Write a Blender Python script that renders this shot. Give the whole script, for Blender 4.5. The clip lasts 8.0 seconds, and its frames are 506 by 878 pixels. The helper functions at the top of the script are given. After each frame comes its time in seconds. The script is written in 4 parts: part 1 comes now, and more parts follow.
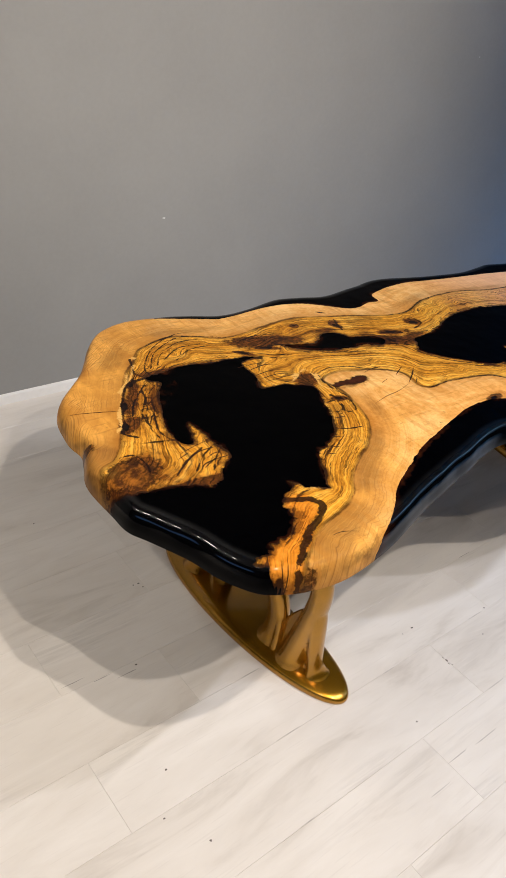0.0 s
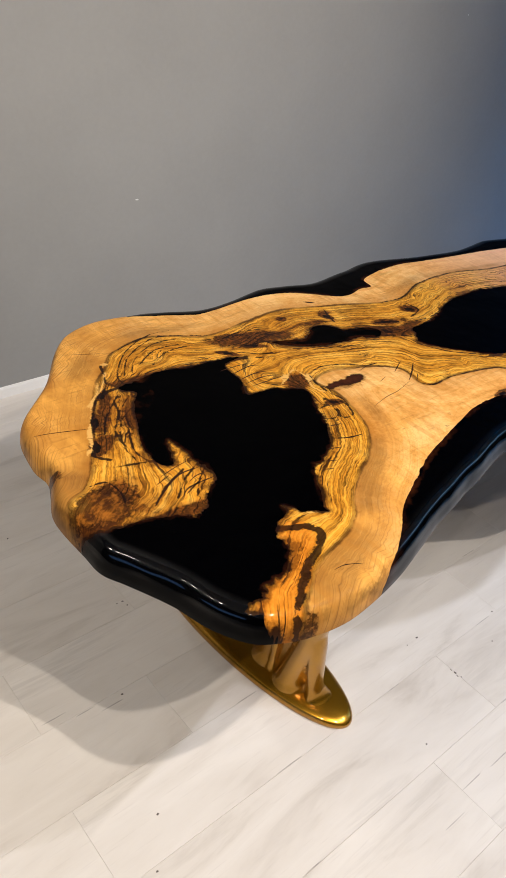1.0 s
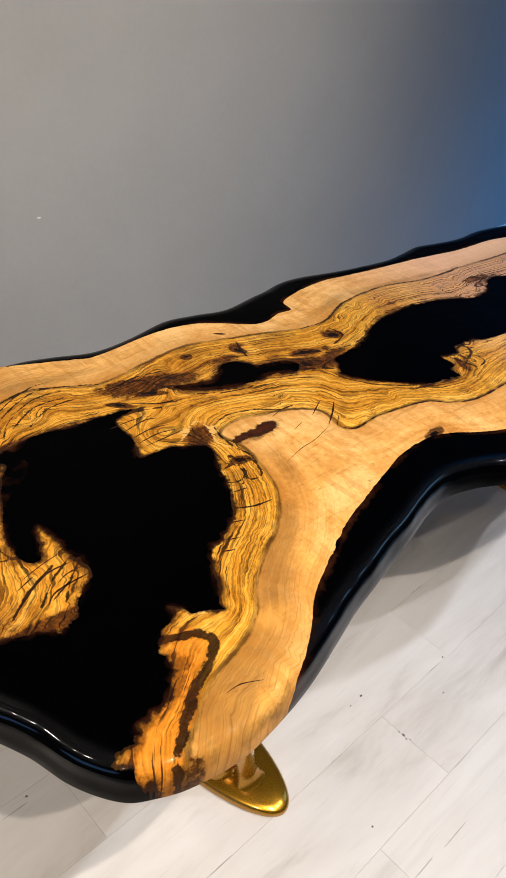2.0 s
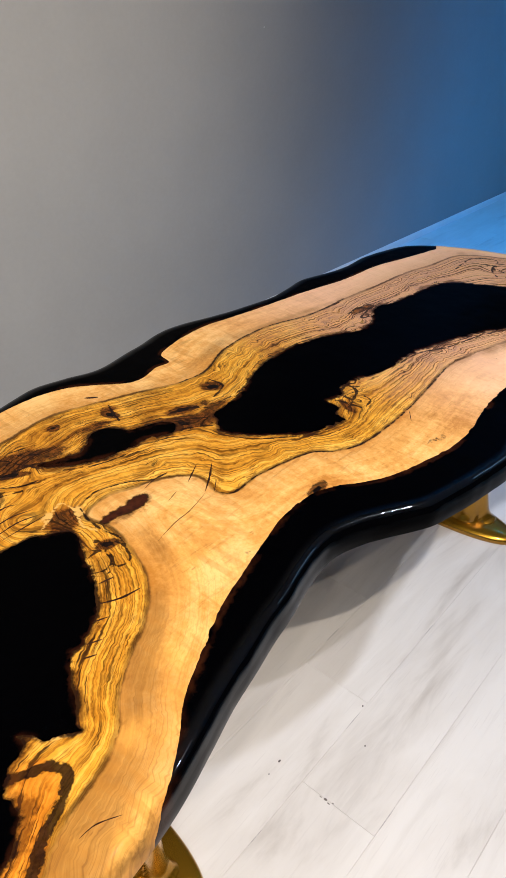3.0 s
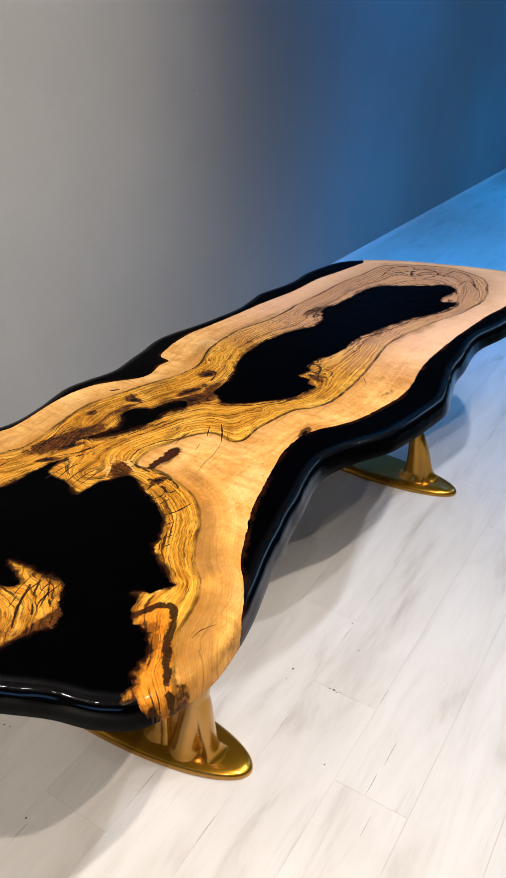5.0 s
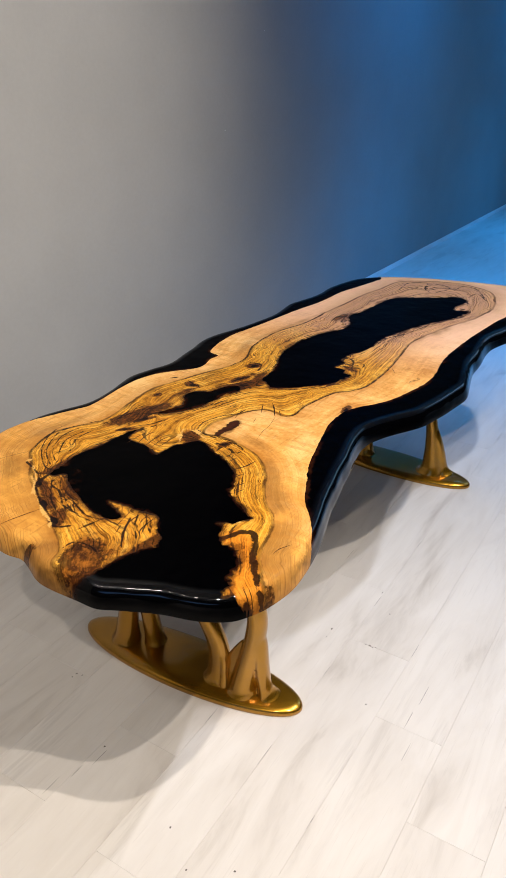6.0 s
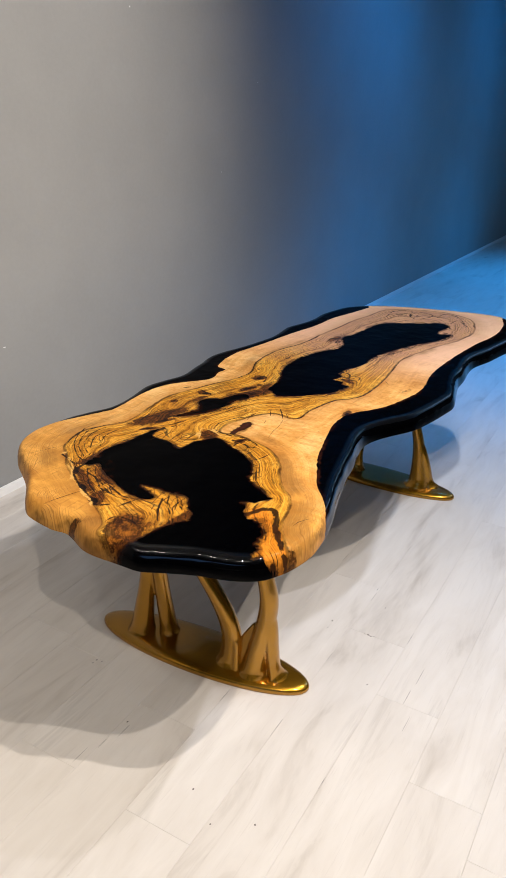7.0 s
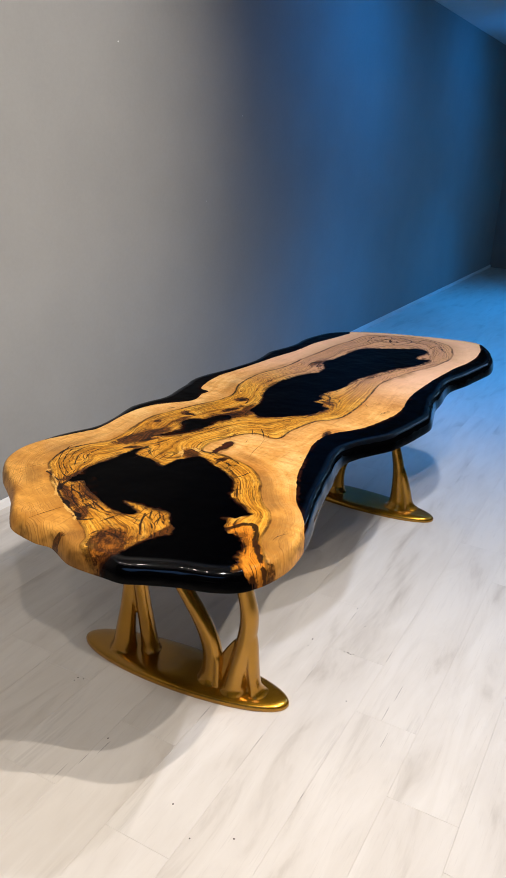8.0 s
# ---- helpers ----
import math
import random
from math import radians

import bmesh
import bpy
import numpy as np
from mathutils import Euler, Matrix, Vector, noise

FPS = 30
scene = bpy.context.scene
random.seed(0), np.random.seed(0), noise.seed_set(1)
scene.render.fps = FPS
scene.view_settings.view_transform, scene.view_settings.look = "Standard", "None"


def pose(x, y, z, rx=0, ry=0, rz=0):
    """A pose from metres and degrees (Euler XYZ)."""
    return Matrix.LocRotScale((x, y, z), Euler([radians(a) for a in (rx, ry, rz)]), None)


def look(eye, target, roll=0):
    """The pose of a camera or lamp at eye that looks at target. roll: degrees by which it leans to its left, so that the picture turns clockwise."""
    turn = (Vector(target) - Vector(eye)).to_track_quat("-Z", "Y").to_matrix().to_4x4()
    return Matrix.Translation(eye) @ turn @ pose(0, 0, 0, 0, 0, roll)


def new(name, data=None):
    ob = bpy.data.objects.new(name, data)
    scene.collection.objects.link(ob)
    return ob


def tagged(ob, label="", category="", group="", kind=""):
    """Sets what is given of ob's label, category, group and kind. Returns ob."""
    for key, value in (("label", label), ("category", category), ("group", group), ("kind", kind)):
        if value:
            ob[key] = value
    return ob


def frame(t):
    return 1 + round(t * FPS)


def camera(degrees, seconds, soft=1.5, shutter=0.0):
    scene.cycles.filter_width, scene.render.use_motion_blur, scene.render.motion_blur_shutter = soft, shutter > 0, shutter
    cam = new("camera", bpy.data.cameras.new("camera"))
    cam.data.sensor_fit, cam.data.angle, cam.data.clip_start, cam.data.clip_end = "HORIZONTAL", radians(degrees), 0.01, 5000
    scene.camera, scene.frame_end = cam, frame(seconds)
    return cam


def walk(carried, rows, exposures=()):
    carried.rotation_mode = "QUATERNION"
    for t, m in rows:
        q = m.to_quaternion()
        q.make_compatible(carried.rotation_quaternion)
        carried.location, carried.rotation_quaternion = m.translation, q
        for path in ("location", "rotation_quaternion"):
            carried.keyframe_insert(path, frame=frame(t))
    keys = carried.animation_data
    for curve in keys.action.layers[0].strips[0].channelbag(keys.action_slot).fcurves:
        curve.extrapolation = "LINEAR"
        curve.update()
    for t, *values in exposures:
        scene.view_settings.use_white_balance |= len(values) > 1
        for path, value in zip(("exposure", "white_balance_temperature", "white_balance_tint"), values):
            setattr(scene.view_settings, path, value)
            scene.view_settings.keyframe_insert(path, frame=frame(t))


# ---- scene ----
from mathutils import geometry, kdtree

cam = camera(37.2, 8.0, soft=1.4)
PATH = [
    (0, (-1.515, -0.803, 1.62), (-0.365, 0.423, 0.536), 9.0),
    (0.5, (-1.463, -0.751, 1.606), (-0.316, 0.452, 0.494), 8.4),
    (1, (-1.392, -0.658, 1.598), (-0.239, 0.511, 0.457), 7.9),
    (1.5, (-1.291, -0.597, 1.59), (-0.118, 0.537, 0.433), 7.2),
    (2, (-1.116, -0.556, 1.606), (0.088, 0.546, 0.45), 6.3),
    (2.2, (-1.057, -0.554, 1.618), (0.17, 0.533, 0.472), 6.0),
    (3.3, (-0.914, -0.571, 1.653), (0.442, 0.404, 0.552), 2.7),
    (3.5, (-0.954, -0.577, 1.656), (0.425, 0.375, 0.564), 2.1),
    (4, (-1.13, -0.587, 1.67), (0.299, 0.313, 0.6), 1.0),
    (5.5, (-1.585, -0.781, 1.722), (-0.094, 0.145, 0.763), 0.3),
    (6, (-1.792, -0.779, 1.682), (-0.269, 0.15, 0.778), 0.7),
    (6.5, (-1.976, -0.788, 1.664), (-0.412, 0.127, 0.817), 1.2),
    (7, (-2.066, -0.814, 1.649), (-0.466, 0.084, 0.854), 1.7),
    (7.5, (-2.103, -0.842, 1.648), (-0.475, 0.042, 0.893), 2.2),
    (8, (-2.112, -0.852, 1.642), (-0.468, 0.027, 0.918), 2.4),
]
walk(cam, [(t, look(eye, target, roll)) for t, eye, target, roll in PATH], [(0, -0.25), (1.0, -0.21), (2.0, -0.13), (3.5, -0.02), (5.5, -0.04), (8, -0.13)])

# -- world, lamps, exposure ------------------------------------------------
world = bpy.data.worlds.new("room_air")
scene.world = world
world.use_nodes = True
world.node_tree.nodes["Background"].inputs[0].default_value = (0.5, 0.6, 0.8, 1)
world.node_tree.nodes["Background"].inputs[1].default_value = 0.01

CEILING = 3.03
WALL_Y = 1.69
FAR_X = 10.4


def spot(name, eye, target, watts, colour, degrees, blend, radius):
    lamp = bpy.data.lights.new(name, "SPOT")
    lamp.energy, lamp.color = watts, colour
    lamp.spot_size, lamp.spot_blend, lamp.shadow_soft_size = radians(degrees), blend, radius
    ob = new(name, lamp)
    ob.matrix_world = look(eye, target)
    return ob


WARM = (1.0, 0.905, 0.81)
COOL = (0.88, 0.89, 1.0)
FROST = (0.74, 0.82, 1.0)
for eye, target, watts, cone, radius, tint in (
    ((-0.74, -1.11, 2.9), (-0.49, 0.71, 0), 170, 119, 0.018, WARM),
    ((-0.95, -1.50, 2.9), (-1.05, 0.25, 0), 148, 78, 0.018, WARM),
    ((-2.40, -1.10, 2.9), (-1.35, 0.35, 0), 128, 70, 0.03, WARM),
    ((-2.45, -1.00, 2.9), (-0.20, 1.69, 1.95), 320, 52, 0.03, WARM),
    ((0.15, -1.00, 2.9), (0.32, 1.69, 2.05), 280, 75, 0.03, (1.0, 0.93, 0.87)),
    ((0.25, -1.10, 2.9), (0.35, 0.05, 0), 90, 92, 0.018, COOL),
    ((1.00, -0.88, 2.9), (1.15, -0.05, 0), 160, 88, 0.05, FROST),
):
    spot("track_lamp", eye, target, watts, tint, cone, 1.0, radius)


def strip_lamp(name, eye, target, length, width, watts, colour):
    lamp = bpy.data.lights.new(name, "AREA")
    lamp.shape, lamp.size, lamp.size_y = "RECTANGLE", length, width
    lamp.energy, lamp.color = watts, colour
    ob = new(name, lamp)
    ob.matrix_world = look(eye, target)
    return ob


for y, length in ((-0.02, 0.16), (0.50, 0.08), (1.00, 0.22)):
    strip_lamp("ceiling_strip", (-2.30, y, 2.98), (-2.30, y, 0), 0.09, length, 68 * length, (1.0, 0.93, 0.84))
strip_lamp("far_light_line", (5.5, -1.25, 2.98), (5.5, -1.25, 0), 5.4, 0.34, 34, (0.32, 0.62, 1.0))
# unseen soft blue panel, added for the blue sheen on the near resin rim
rim_panel = strip_lamp("shop_front_glow", (-4.15, -0.9, 1.5), (0, -0.9, 1.2), 2.8, 0.70, 6.0, (0.20, 0.46, 1.0))
rim_panel.data.shape = "ELLIPSE"
BLUE, DEEP_BLUE = (0.0, 0.31, 1.0), (0.0, 0.285, 1.0)
for x, wash, down in ((3.95, 114, 400), (7.15, 66, 370)):
    spot("blue_wall_washer", (x, 0.10, 2.80), (x, 1.69, 2.02), wash, DEEP_BLUE, 122, 1.0, 0.12)
    spot("blue_downlight", (x - 0.2, 0.25, 2.95), (x - 0.25, 0.15, 0), down, BLUE, 97, 1.0, 0.25)


# -- materials ---------------------------------------------------------------
def graph(name):
    m = bpy.data.materials.new(name)
    m.use_nodes = True
    nt = m.node_tree
    return m, nt, nt.nodes["Principled BSDF"]


def node(nt, kind, **values):
    n = nt.nodes.new(kind)
    for key, value in values.items():
        if key in n.inputs:
            n.inputs[key].default_value = value
    return n


def wire(nt, a, b):
    nt.links.new(a, b)


def math_node(nt, op, a, b=None, c=None, clamp=False):
    n = nt.nodes.new("ShaderNodeMath")
    n.operation, n.use_clamp = op, clamp
    for i, v in enumerate((a, b, c)):
        if v is None:
            continue
        if isinstance(v, (int, float)):
            n.inputs[i].default_value = v
        else:
            nt.links.new(v, n.inputs[i])
    return n.outputs[0]


def step(nt, value, low, high):
    n = nt.nodes.new("ShaderNodeMapRange")
    n.interpolation_type = "SMOOTHSTEP"
    nt.links.new(value, n.inputs["Value"])
    n.inputs["From Min"].default_value, n.inputs["From Max"].default_value = low, high
    return n.outputs["Result"]


def noise_tex(nt, vector, scale, detail=3.0, rough=0.55, distortion=0.0):
    n = node(nt, "ShaderNodeTexNoise", Scale=scale, Detail=detail, Roughness=rough, Distortion=distortion)
    nt.links.new(vector, n.inputs["Vector"])
    return n.outputs["Fac"]


def ramp(nt, value, *stops):
    n = nt.nodes.new("ShaderNodeValToRGB")
    while len(n.color_ramp.elements) < len(stops):
        n.color_ramp.elements.new(0.5)
    for e, (at, colour) in zip(n.color_ramp.elements, stops):
        e.position, e.color = at, (*colour, 1)
    nt.links.new(value, n.inputs[0])
    return n.outputs[0]


def mix(nt, factor, a, b):
    n = nt.nodes.new("ShaderNodeMix")
    n.data_type = "RGBA"
    for socket, v in ((n.inputs[0], factor), (n.inputs[6], a), (n.inputs[7], b)):
        if isinstance(v, (int, float)):
            socket.default_value = v
        elif isinstance(v, tuple):
            socket.default_value = (*v, 1)
        else:
            nt.links.new(v, socket)
    return n.outputs[2]


def attribute(nt, name):
    n = nt.nodes.new("ShaderNodeAttribute")
    n.attribute_name = name
    return n.outputs["Fac"]


def bump(nt, height, strength, distance):
    n = nt.nodes.new("ShaderNodeBump")
    n.inputs["Strength"].default_value, n.inputs["Distance"].default_value = strength, distance
    nt.links.new(height, n.inputs["Height"])
    return n.outputs["Normal"]


def object_coords(nt, scale=(1, 1, 1)):
    c = nt.nodes.new("ShaderNodeTexCoord")
    m = nt.nodes.new("ShaderNodeMapping")
    m.inputs["Scale"].default_value = scale
    nt.links.new(c.outputs["Object"], m.inputs["Vector"])
    return m.outputs["Vector"]


def olive_wood():
    """Lacquered slab: pale sapwood outside, figured heartwood inside, dark bark seams."""
    m, nt, p = graph("lacquered_live_edge_wood")
    at = object_coords(nt)
    ring, rim, bark = attribute(nt, "ring"), attribute(nt, "rim"), attribute(nt, "bark")
    vein, cream = attribute(nt, "vein"), attribute(nt, "cream")
    broad = noise_tex(nt, at, 6, 3)
    middle = noise_tex(nt, at, 26, 4, 0.6)
    fine = noise_tex(nt, at, 110, 4, 0.65)
    patch = noise_tex(nt, at, 11, 3)

    def centred(value, size):
        return math_node(nt, "MULTIPLY", math_node(nt, "SUBTRACT", value, 0.5), size)

    def lines_of(position, per_metre, detail):
        n = node(nt, "ShaderNodeTexNoise", Scale=per_metre, Detail=detail, Roughness=0.55)
        n.noise_dimensions = "1D"
        wire(nt, position, n.inputs["W"])
        return n.outputs["Fac"]
    # year rings of uneven width: calm along the seams, wilder in patches
    flow = attribute(nt, "flow")
    calm = math_node(nt, "ADD", math_node(nt, "ADD", flow, centred(broad, 0.014)), math_node(nt, "ADD", centred(middle, 0.0026), centred(fine, 0.0011)))
    sap_flow = math_node(nt, "ADD", flow, math_node(nt, "ADD", centred(broad, 0.012), centred(fine, 0.0012)))
    stir = math_node(nt, "MULTIPLY", step(nt, noise_tex(nt, at, 4.5, 2), 0.48, 0.64), math_node(nt, "ADD", centred(noise_tex(nt, at, 13, 2), 0.05), centred(middle, 0.011)))
    warped = math_node(nt, "ADD", calm, stir)
    wide = step(nt, lines_of(warped, 205, 2), 0.468, 0.395)
    thin = step(nt, lines_of(warped, 430, 1), 0.44, 0.36)
    strength = step(nt, noise_tex(nt, at, 8, 3), 0.40, 0.58)
    lines = math_node(nt, "MULTIPLY", wide, math_node(nt, "ADD", math_node(nt, "MULTIPLY", strength, 0.64), 0.10))
    heart_at = math_node(nt, "ADD", ring, math_node(nt, "ADD", centred(middle, 0.012), centred(fine, 0.004)))
    heart = step(nt, heart_at, -0.006, 0.005)
    heart_base = ramp(nt, math_node(nt, "ADD", math_node(nt, "MULTIPLY", lines_of(warped, 70, 3), 0.50), math_node(nt, "ADD", math_node(nt, "MULTIPLY", patch, 0.30), math_node(nt, "MULTIPLY", fine, 0.20))),
                      (0.36, (0.26, 0.088, 0.006)), (0.44, (0.54, 0.215, 0.016)), (0.52, (0.74, 0.335, 0.032)), (0.64, (0.91, 0.510, 0.092)))
    heart_colour = mix(nt, math_node(nt, "MULTIPLY", thin, 0.50), heart_base, (0.110, 0.034, 0.005))
    heart_colour = mix(nt, math_node(nt, "MULTIPLY", lines, 0.97), heart_colour, (0.014, 0.004, 0.001))
    stain = step(nt, noise_tex(nt, at, 14, 4, 0.6), 0.54, 0.68)
    heart_colour = mix(nt, math_node(nt, "MULTIPLY", stain, 0.34), heart_colour, (0.080, 0.024, 0.004))
    # short dark dashes that follow the rings
    place = nt.nodes.new("ShaderNodeSeparateXYZ")
    wire(nt, at, place.inputs[0])

    def dashes_of(across, along, low, high):
        v = nt.nodes.new("ShaderNodeCombineXYZ")
        wire(nt, math_node(nt, "MULTIPLY", warped, across), v.inputs[0])
        wire(nt, math_node(nt, "MULTIPLY", place.outputs[0], along), v.inputs[1])
        wire(nt, math_node(nt, "MULTIPLY", place.outputs[1], along), v.inputs[2])
        return step(nt, noise_tex(nt, v.outputs[0], 1.0, 3, 0.6), low, high)
    heart_colour = mix(nt, math_node(nt, "MULTIPLY", dashes_of(330, 26, 0.53, 0.62), math_node(nt, "ADD", math_node(nt, "MULTIPLY", step(nt, noise_tex(nt, at, 7, 2), 0.38, 0.56), 0.46), 0.16)), heart_colour, (0.036, 0.010, 0.002))
    heart_colour = mix(nt, math_node(nt, "MULTIPLY", dashes_of(90, 12, 0.54, 0.64), 0.28), heart_colour, (0.10, 0.030, 0.005))
    # smooth honey-orange wood
    honey = step(nt, math_node(nt, "ADD", attribute(nt, "honey"), math_node(nt, "ADD", centred(middle, 0.5), centred(fine, 0.3))), 0.0, 0.35)
    honey_colour = ramp(nt, math_node(nt, "ADD", math_node(nt, "MULTIPLY", lines_of(warped, 150, 2), 0.36), math_node(nt, "ADD", math_node(nt, "MULTIPLY", middle, 0.44), math_node(nt, "MULTIPLY", fine, 0.2))),
                        (0.34, (0.26, 0.072, 0.006)), (0.47, (0.52, 0.170, 0.012)), (0.62, (0.74, 0.285, 0.030)))
    heart_colour = mix(nt, math_node(nt, "MULTIPLY", honey, 0.97), heart_colour, honey_colour)
    # reddish brown round the burls
    halo = step(nt, math_node(nt, "ADD", bark, math_node(nt, "ADD", centred(middle, 0.8), centred(broad, 0.5))), 0.10, 0.62)
    heart_colour = mix(nt, math_node(nt, "MULTIPLY", halo, 0.72), heart_colour, ramp(nt, thin, (0.0, (0.22, 0.062, 0.008)), (1.0, (0.03, 0.009, 0.002))))
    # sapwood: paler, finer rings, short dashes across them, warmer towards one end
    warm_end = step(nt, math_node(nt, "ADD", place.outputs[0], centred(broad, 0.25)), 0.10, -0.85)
    bands = lines_of(sap_flow, 48, 2)
    sap_base = ramp(nt, math_node(nt, "ADD", math_node(nt, "MULTIPLY", broad, 0.55), math_node(nt, "ADD", math_node(nt, "MULTIPLY", bands, 0.20), math_node(nt, "MULTIPLY", fine, 0.25))),
                    (0.36, (0.48, 0.190, 0.032)), (0.48, (0.76, 0.365, 0.092)), (0.60, (0.93, 0.555, 0.200)))
    sap_base = mix(nt, math_node(nt, "MULTIPLY", warm_end, 0.85), sap_base, ramp(nt, math_node(nt, "ADD", math_node(nt, "MULTIPLY", bands, 0.20), math_node(nt, "MULTIPLY", patch, 0.80)), (0.36, (0.36, 0.135, 0.014)), (0.62, (0.80, 0.390, 0.070))))
    # far end: cool light and lacquer sheen put into the paler wood colour
    pale_lit_end = step(nt, math_node(nt, "ADD", place.outputs[0], centred(broad, 0.25)), 0.35, 0.95)
    sap_base = mix(nt, math_node(nt, "MULTIPLY", pale_lit_end, 0.72), sap_base, (0.92, 0.55, 0.36))
    dash_map = nt.nodes.new("ShaderNodeMapping")
    dash_map.inputs["Scale"].default_value = (16, 120, 1)
    dash_map.inputs["Rotation"].default_value = (0, 0, radians(-12))
    wire(nt, at, dash_map.inputs["Vector"])
    dashes = math_node(nt, "MULTIPLY", step(nt, noise_tex(nt, dash_map.outputs[0], 1.0, 3, 0.6), 0.53, 0.70), step(nt, patch, 0.38, 0.58))
    bands_soft = math_node(nt, "ADD", math_node(nt, "MULTIPLY", step(nt, lines_of(sap_flow, 160, 3), 0.56, 0.36), 0.07), math_node(nt, "MULTIPLY", step(nt, lines_of(sap_flow, 380, 2), 0.56, 0.38), 0.08))
    sap_mark = math_node(nt, "ADD", math_node(nt, "MULTIPLY", bands_soft, math_node(nt, "ADD", math_node(nt, "MULTIPLY", warm_end, 0.40), 0.60)), math_node(nt, "ADD", math_node(nt, "MULTIPLY", dashes, 0.46), math_node(nt, "ADD", math_node(nt, "MULTIPLY", dashes_of(240, 13, 0.50, 0.70), 0.14), math_node(nt, "MULTIPLY", dashes_of(90, 5, 0.50, 0.72), 0.06))), clamp=True)
    # greyish streaks that thin out away from the seam
    fade = math_node(nt, "MULTIPLY", step(nt, heart_at, -0.080, 0.0), step(nt, broad, 0.30, 0.52))
    streak = math_node(nt, "ADD", math_node(nt, "MULTIPLY", step(nt, lines_of(sap_flow, 210, 2), 0.36, 0.60), 0.18), 0.18)
    sap_base = mix(nt, math_node(nt, "MULTIPLY", fade, streak, clamp=True), sap_base, (0.300, 0.130, 0.026))
    sap_mark = math_node(nt, "MULTIPLY", sap_mark, math_node(nt, "SUBTRACT", 0.62, math_node(nt, "MULTIPLY", pale_lit_end, 0.40)))
    sap_colour = mix(nt, sap_mark, sap_base, (0.165, 0.058, 0.008))
    # thin year rings in the warm part of the sapwood
    sap_rings = math_node(nt, "MULTIPLY", step(nt, lines_of(sap_flow, 340, 2), 0.47, 0.38), math_node(nt, "MULTIPLY", step(nt, broad, 0.34, 0.56), math_node(nt, "MULTIPLY", warm_end, 0.40)))
    sap_colour = mix(nt, sap_rings, sap_colour, (0.080, 0.026, 0.005))
    # weathered greyish brown patches
    worn = step(nt, math_node(nt, "ADD", attribute(nt, "grey"), math_node(nt, "ADD", centred(middle, 0.7), centred(broad, 0.6))), 0.20, 0.75)
    sap_colour = mix(nt, math_node(nt, "MULTIPLY", worn, math_node(nt, "ADD", math_node(nt, "MULTIPLY", dashes_of(300, 7, 0.38, 0.62), 0.18), 0.38)), sap_colour, (0.170, 0.072, 0.015))
    # palest along the outer edge
    outer = attribute(nt, "inset")
    sap_colour = mix(nt, math_node(nt, "MULTIPLY", step(nt, math_node(nt, "ADD", outer, centred(broad, 0.05)), 0.085, 0.030), math_node(nt, "MULTIPLY", math_node(nt, "SUBTRACT", 0.42, math_node(nt, "MULTIPLY", warm_end, 0.40)))), sap_colour, (0.90, 0.565, 0.220))
    # curly figure: soft bars across the grain
    curl_map = nt.nodes.new("ShaderNodeMapping")
    curl_map.inputs["Scale"].default_value = (60, 9, 1)
    curl_map.inputs["Rotation"].default_value = (0, 0, radians(-28))
    wire(nt, at, curl_map.inputs["Vector"])
    curl = step(nt, noise_tex(nt, curl_map.outputs[0], 1.0, 2, 0.5, 0.6), 0.46, 0.66)
    sap_colour = mix(nt, math_node(nt, "MULTIPLY", curl, math_node(nt, "MULTIPLY", step(nt, patch, 0.36, 0.56), math_node(nt, "SUBTRACT", 0.36, math_node(nt, "MULTIPLY", pale_lit_end, 0.28)))), sap_colour, (0.42, 0.165, 0.024))
    # the same cool far-end light, put into the heartwood colour
    heart_colour = mix(nt, math_node(nt, "MULTIPLY", pale_lit_end, 0.62), heart_colour, mix(nt, wide, (0.66, 0.37, 0.25), (0.030, 0.014, 0.012)))
    colour = mix(nt, heart, sap_colour, heart_colour)
    seam = math_node(nt, "MULTIPLY", step(nt, heart_at, -0.006, -0.0004), step(nt, heart_at, 0.010, 0.0034))
    colour = mix(nt, math_node(nt, "MULTIPLY", seam, math_node(nt, "MULTIPLY", math_node(nt, "ADD", math_node(nt, "MULTIPLY", step(nt, noise_tex(nt, at, 9, 3), 0.40, 0.60), 0.42), 0.52), math_node(nt, "ADD", math_node(nt, "MULTIPLY", lines_of(warped, 420, 2), 0.7), 0.55), clamp=True)), colour, (0.040, 0.012, 0.003))
    # bark and burl
    bark_at = step(nt, math_node(nt, "ADD", bark, math_node(nt, "ADD", centred(middle, 1.5), centred(fine, 0.8))), 0.34, 0.66)
    bark_colour = ramp(nt, math_node(nt, "ADD", math_node(nt, "MULTIPLY", fine, 0.55), math_node(nt, "MULTIPLY", wide, 0.35)),
                       (0.20, (0.17, 0.050, 0.007)), (0.30, (0.045, 0.013, 0.003)), (0.44, (0.006, 0.002, 0.0015)))
    colour = mix(nt, math_node(nt, "MULTIPLY", bark_at, 0.9), colour, bark_colour)
    colour = mix(nt, step(nt, math_node(nt, "ADD", cream, math_node(nt, "ADD", centred(middle, 1.2), centred(fine, 0.9))), 0.62, 0.95), colour, (0.68, 0.38, 0.10))
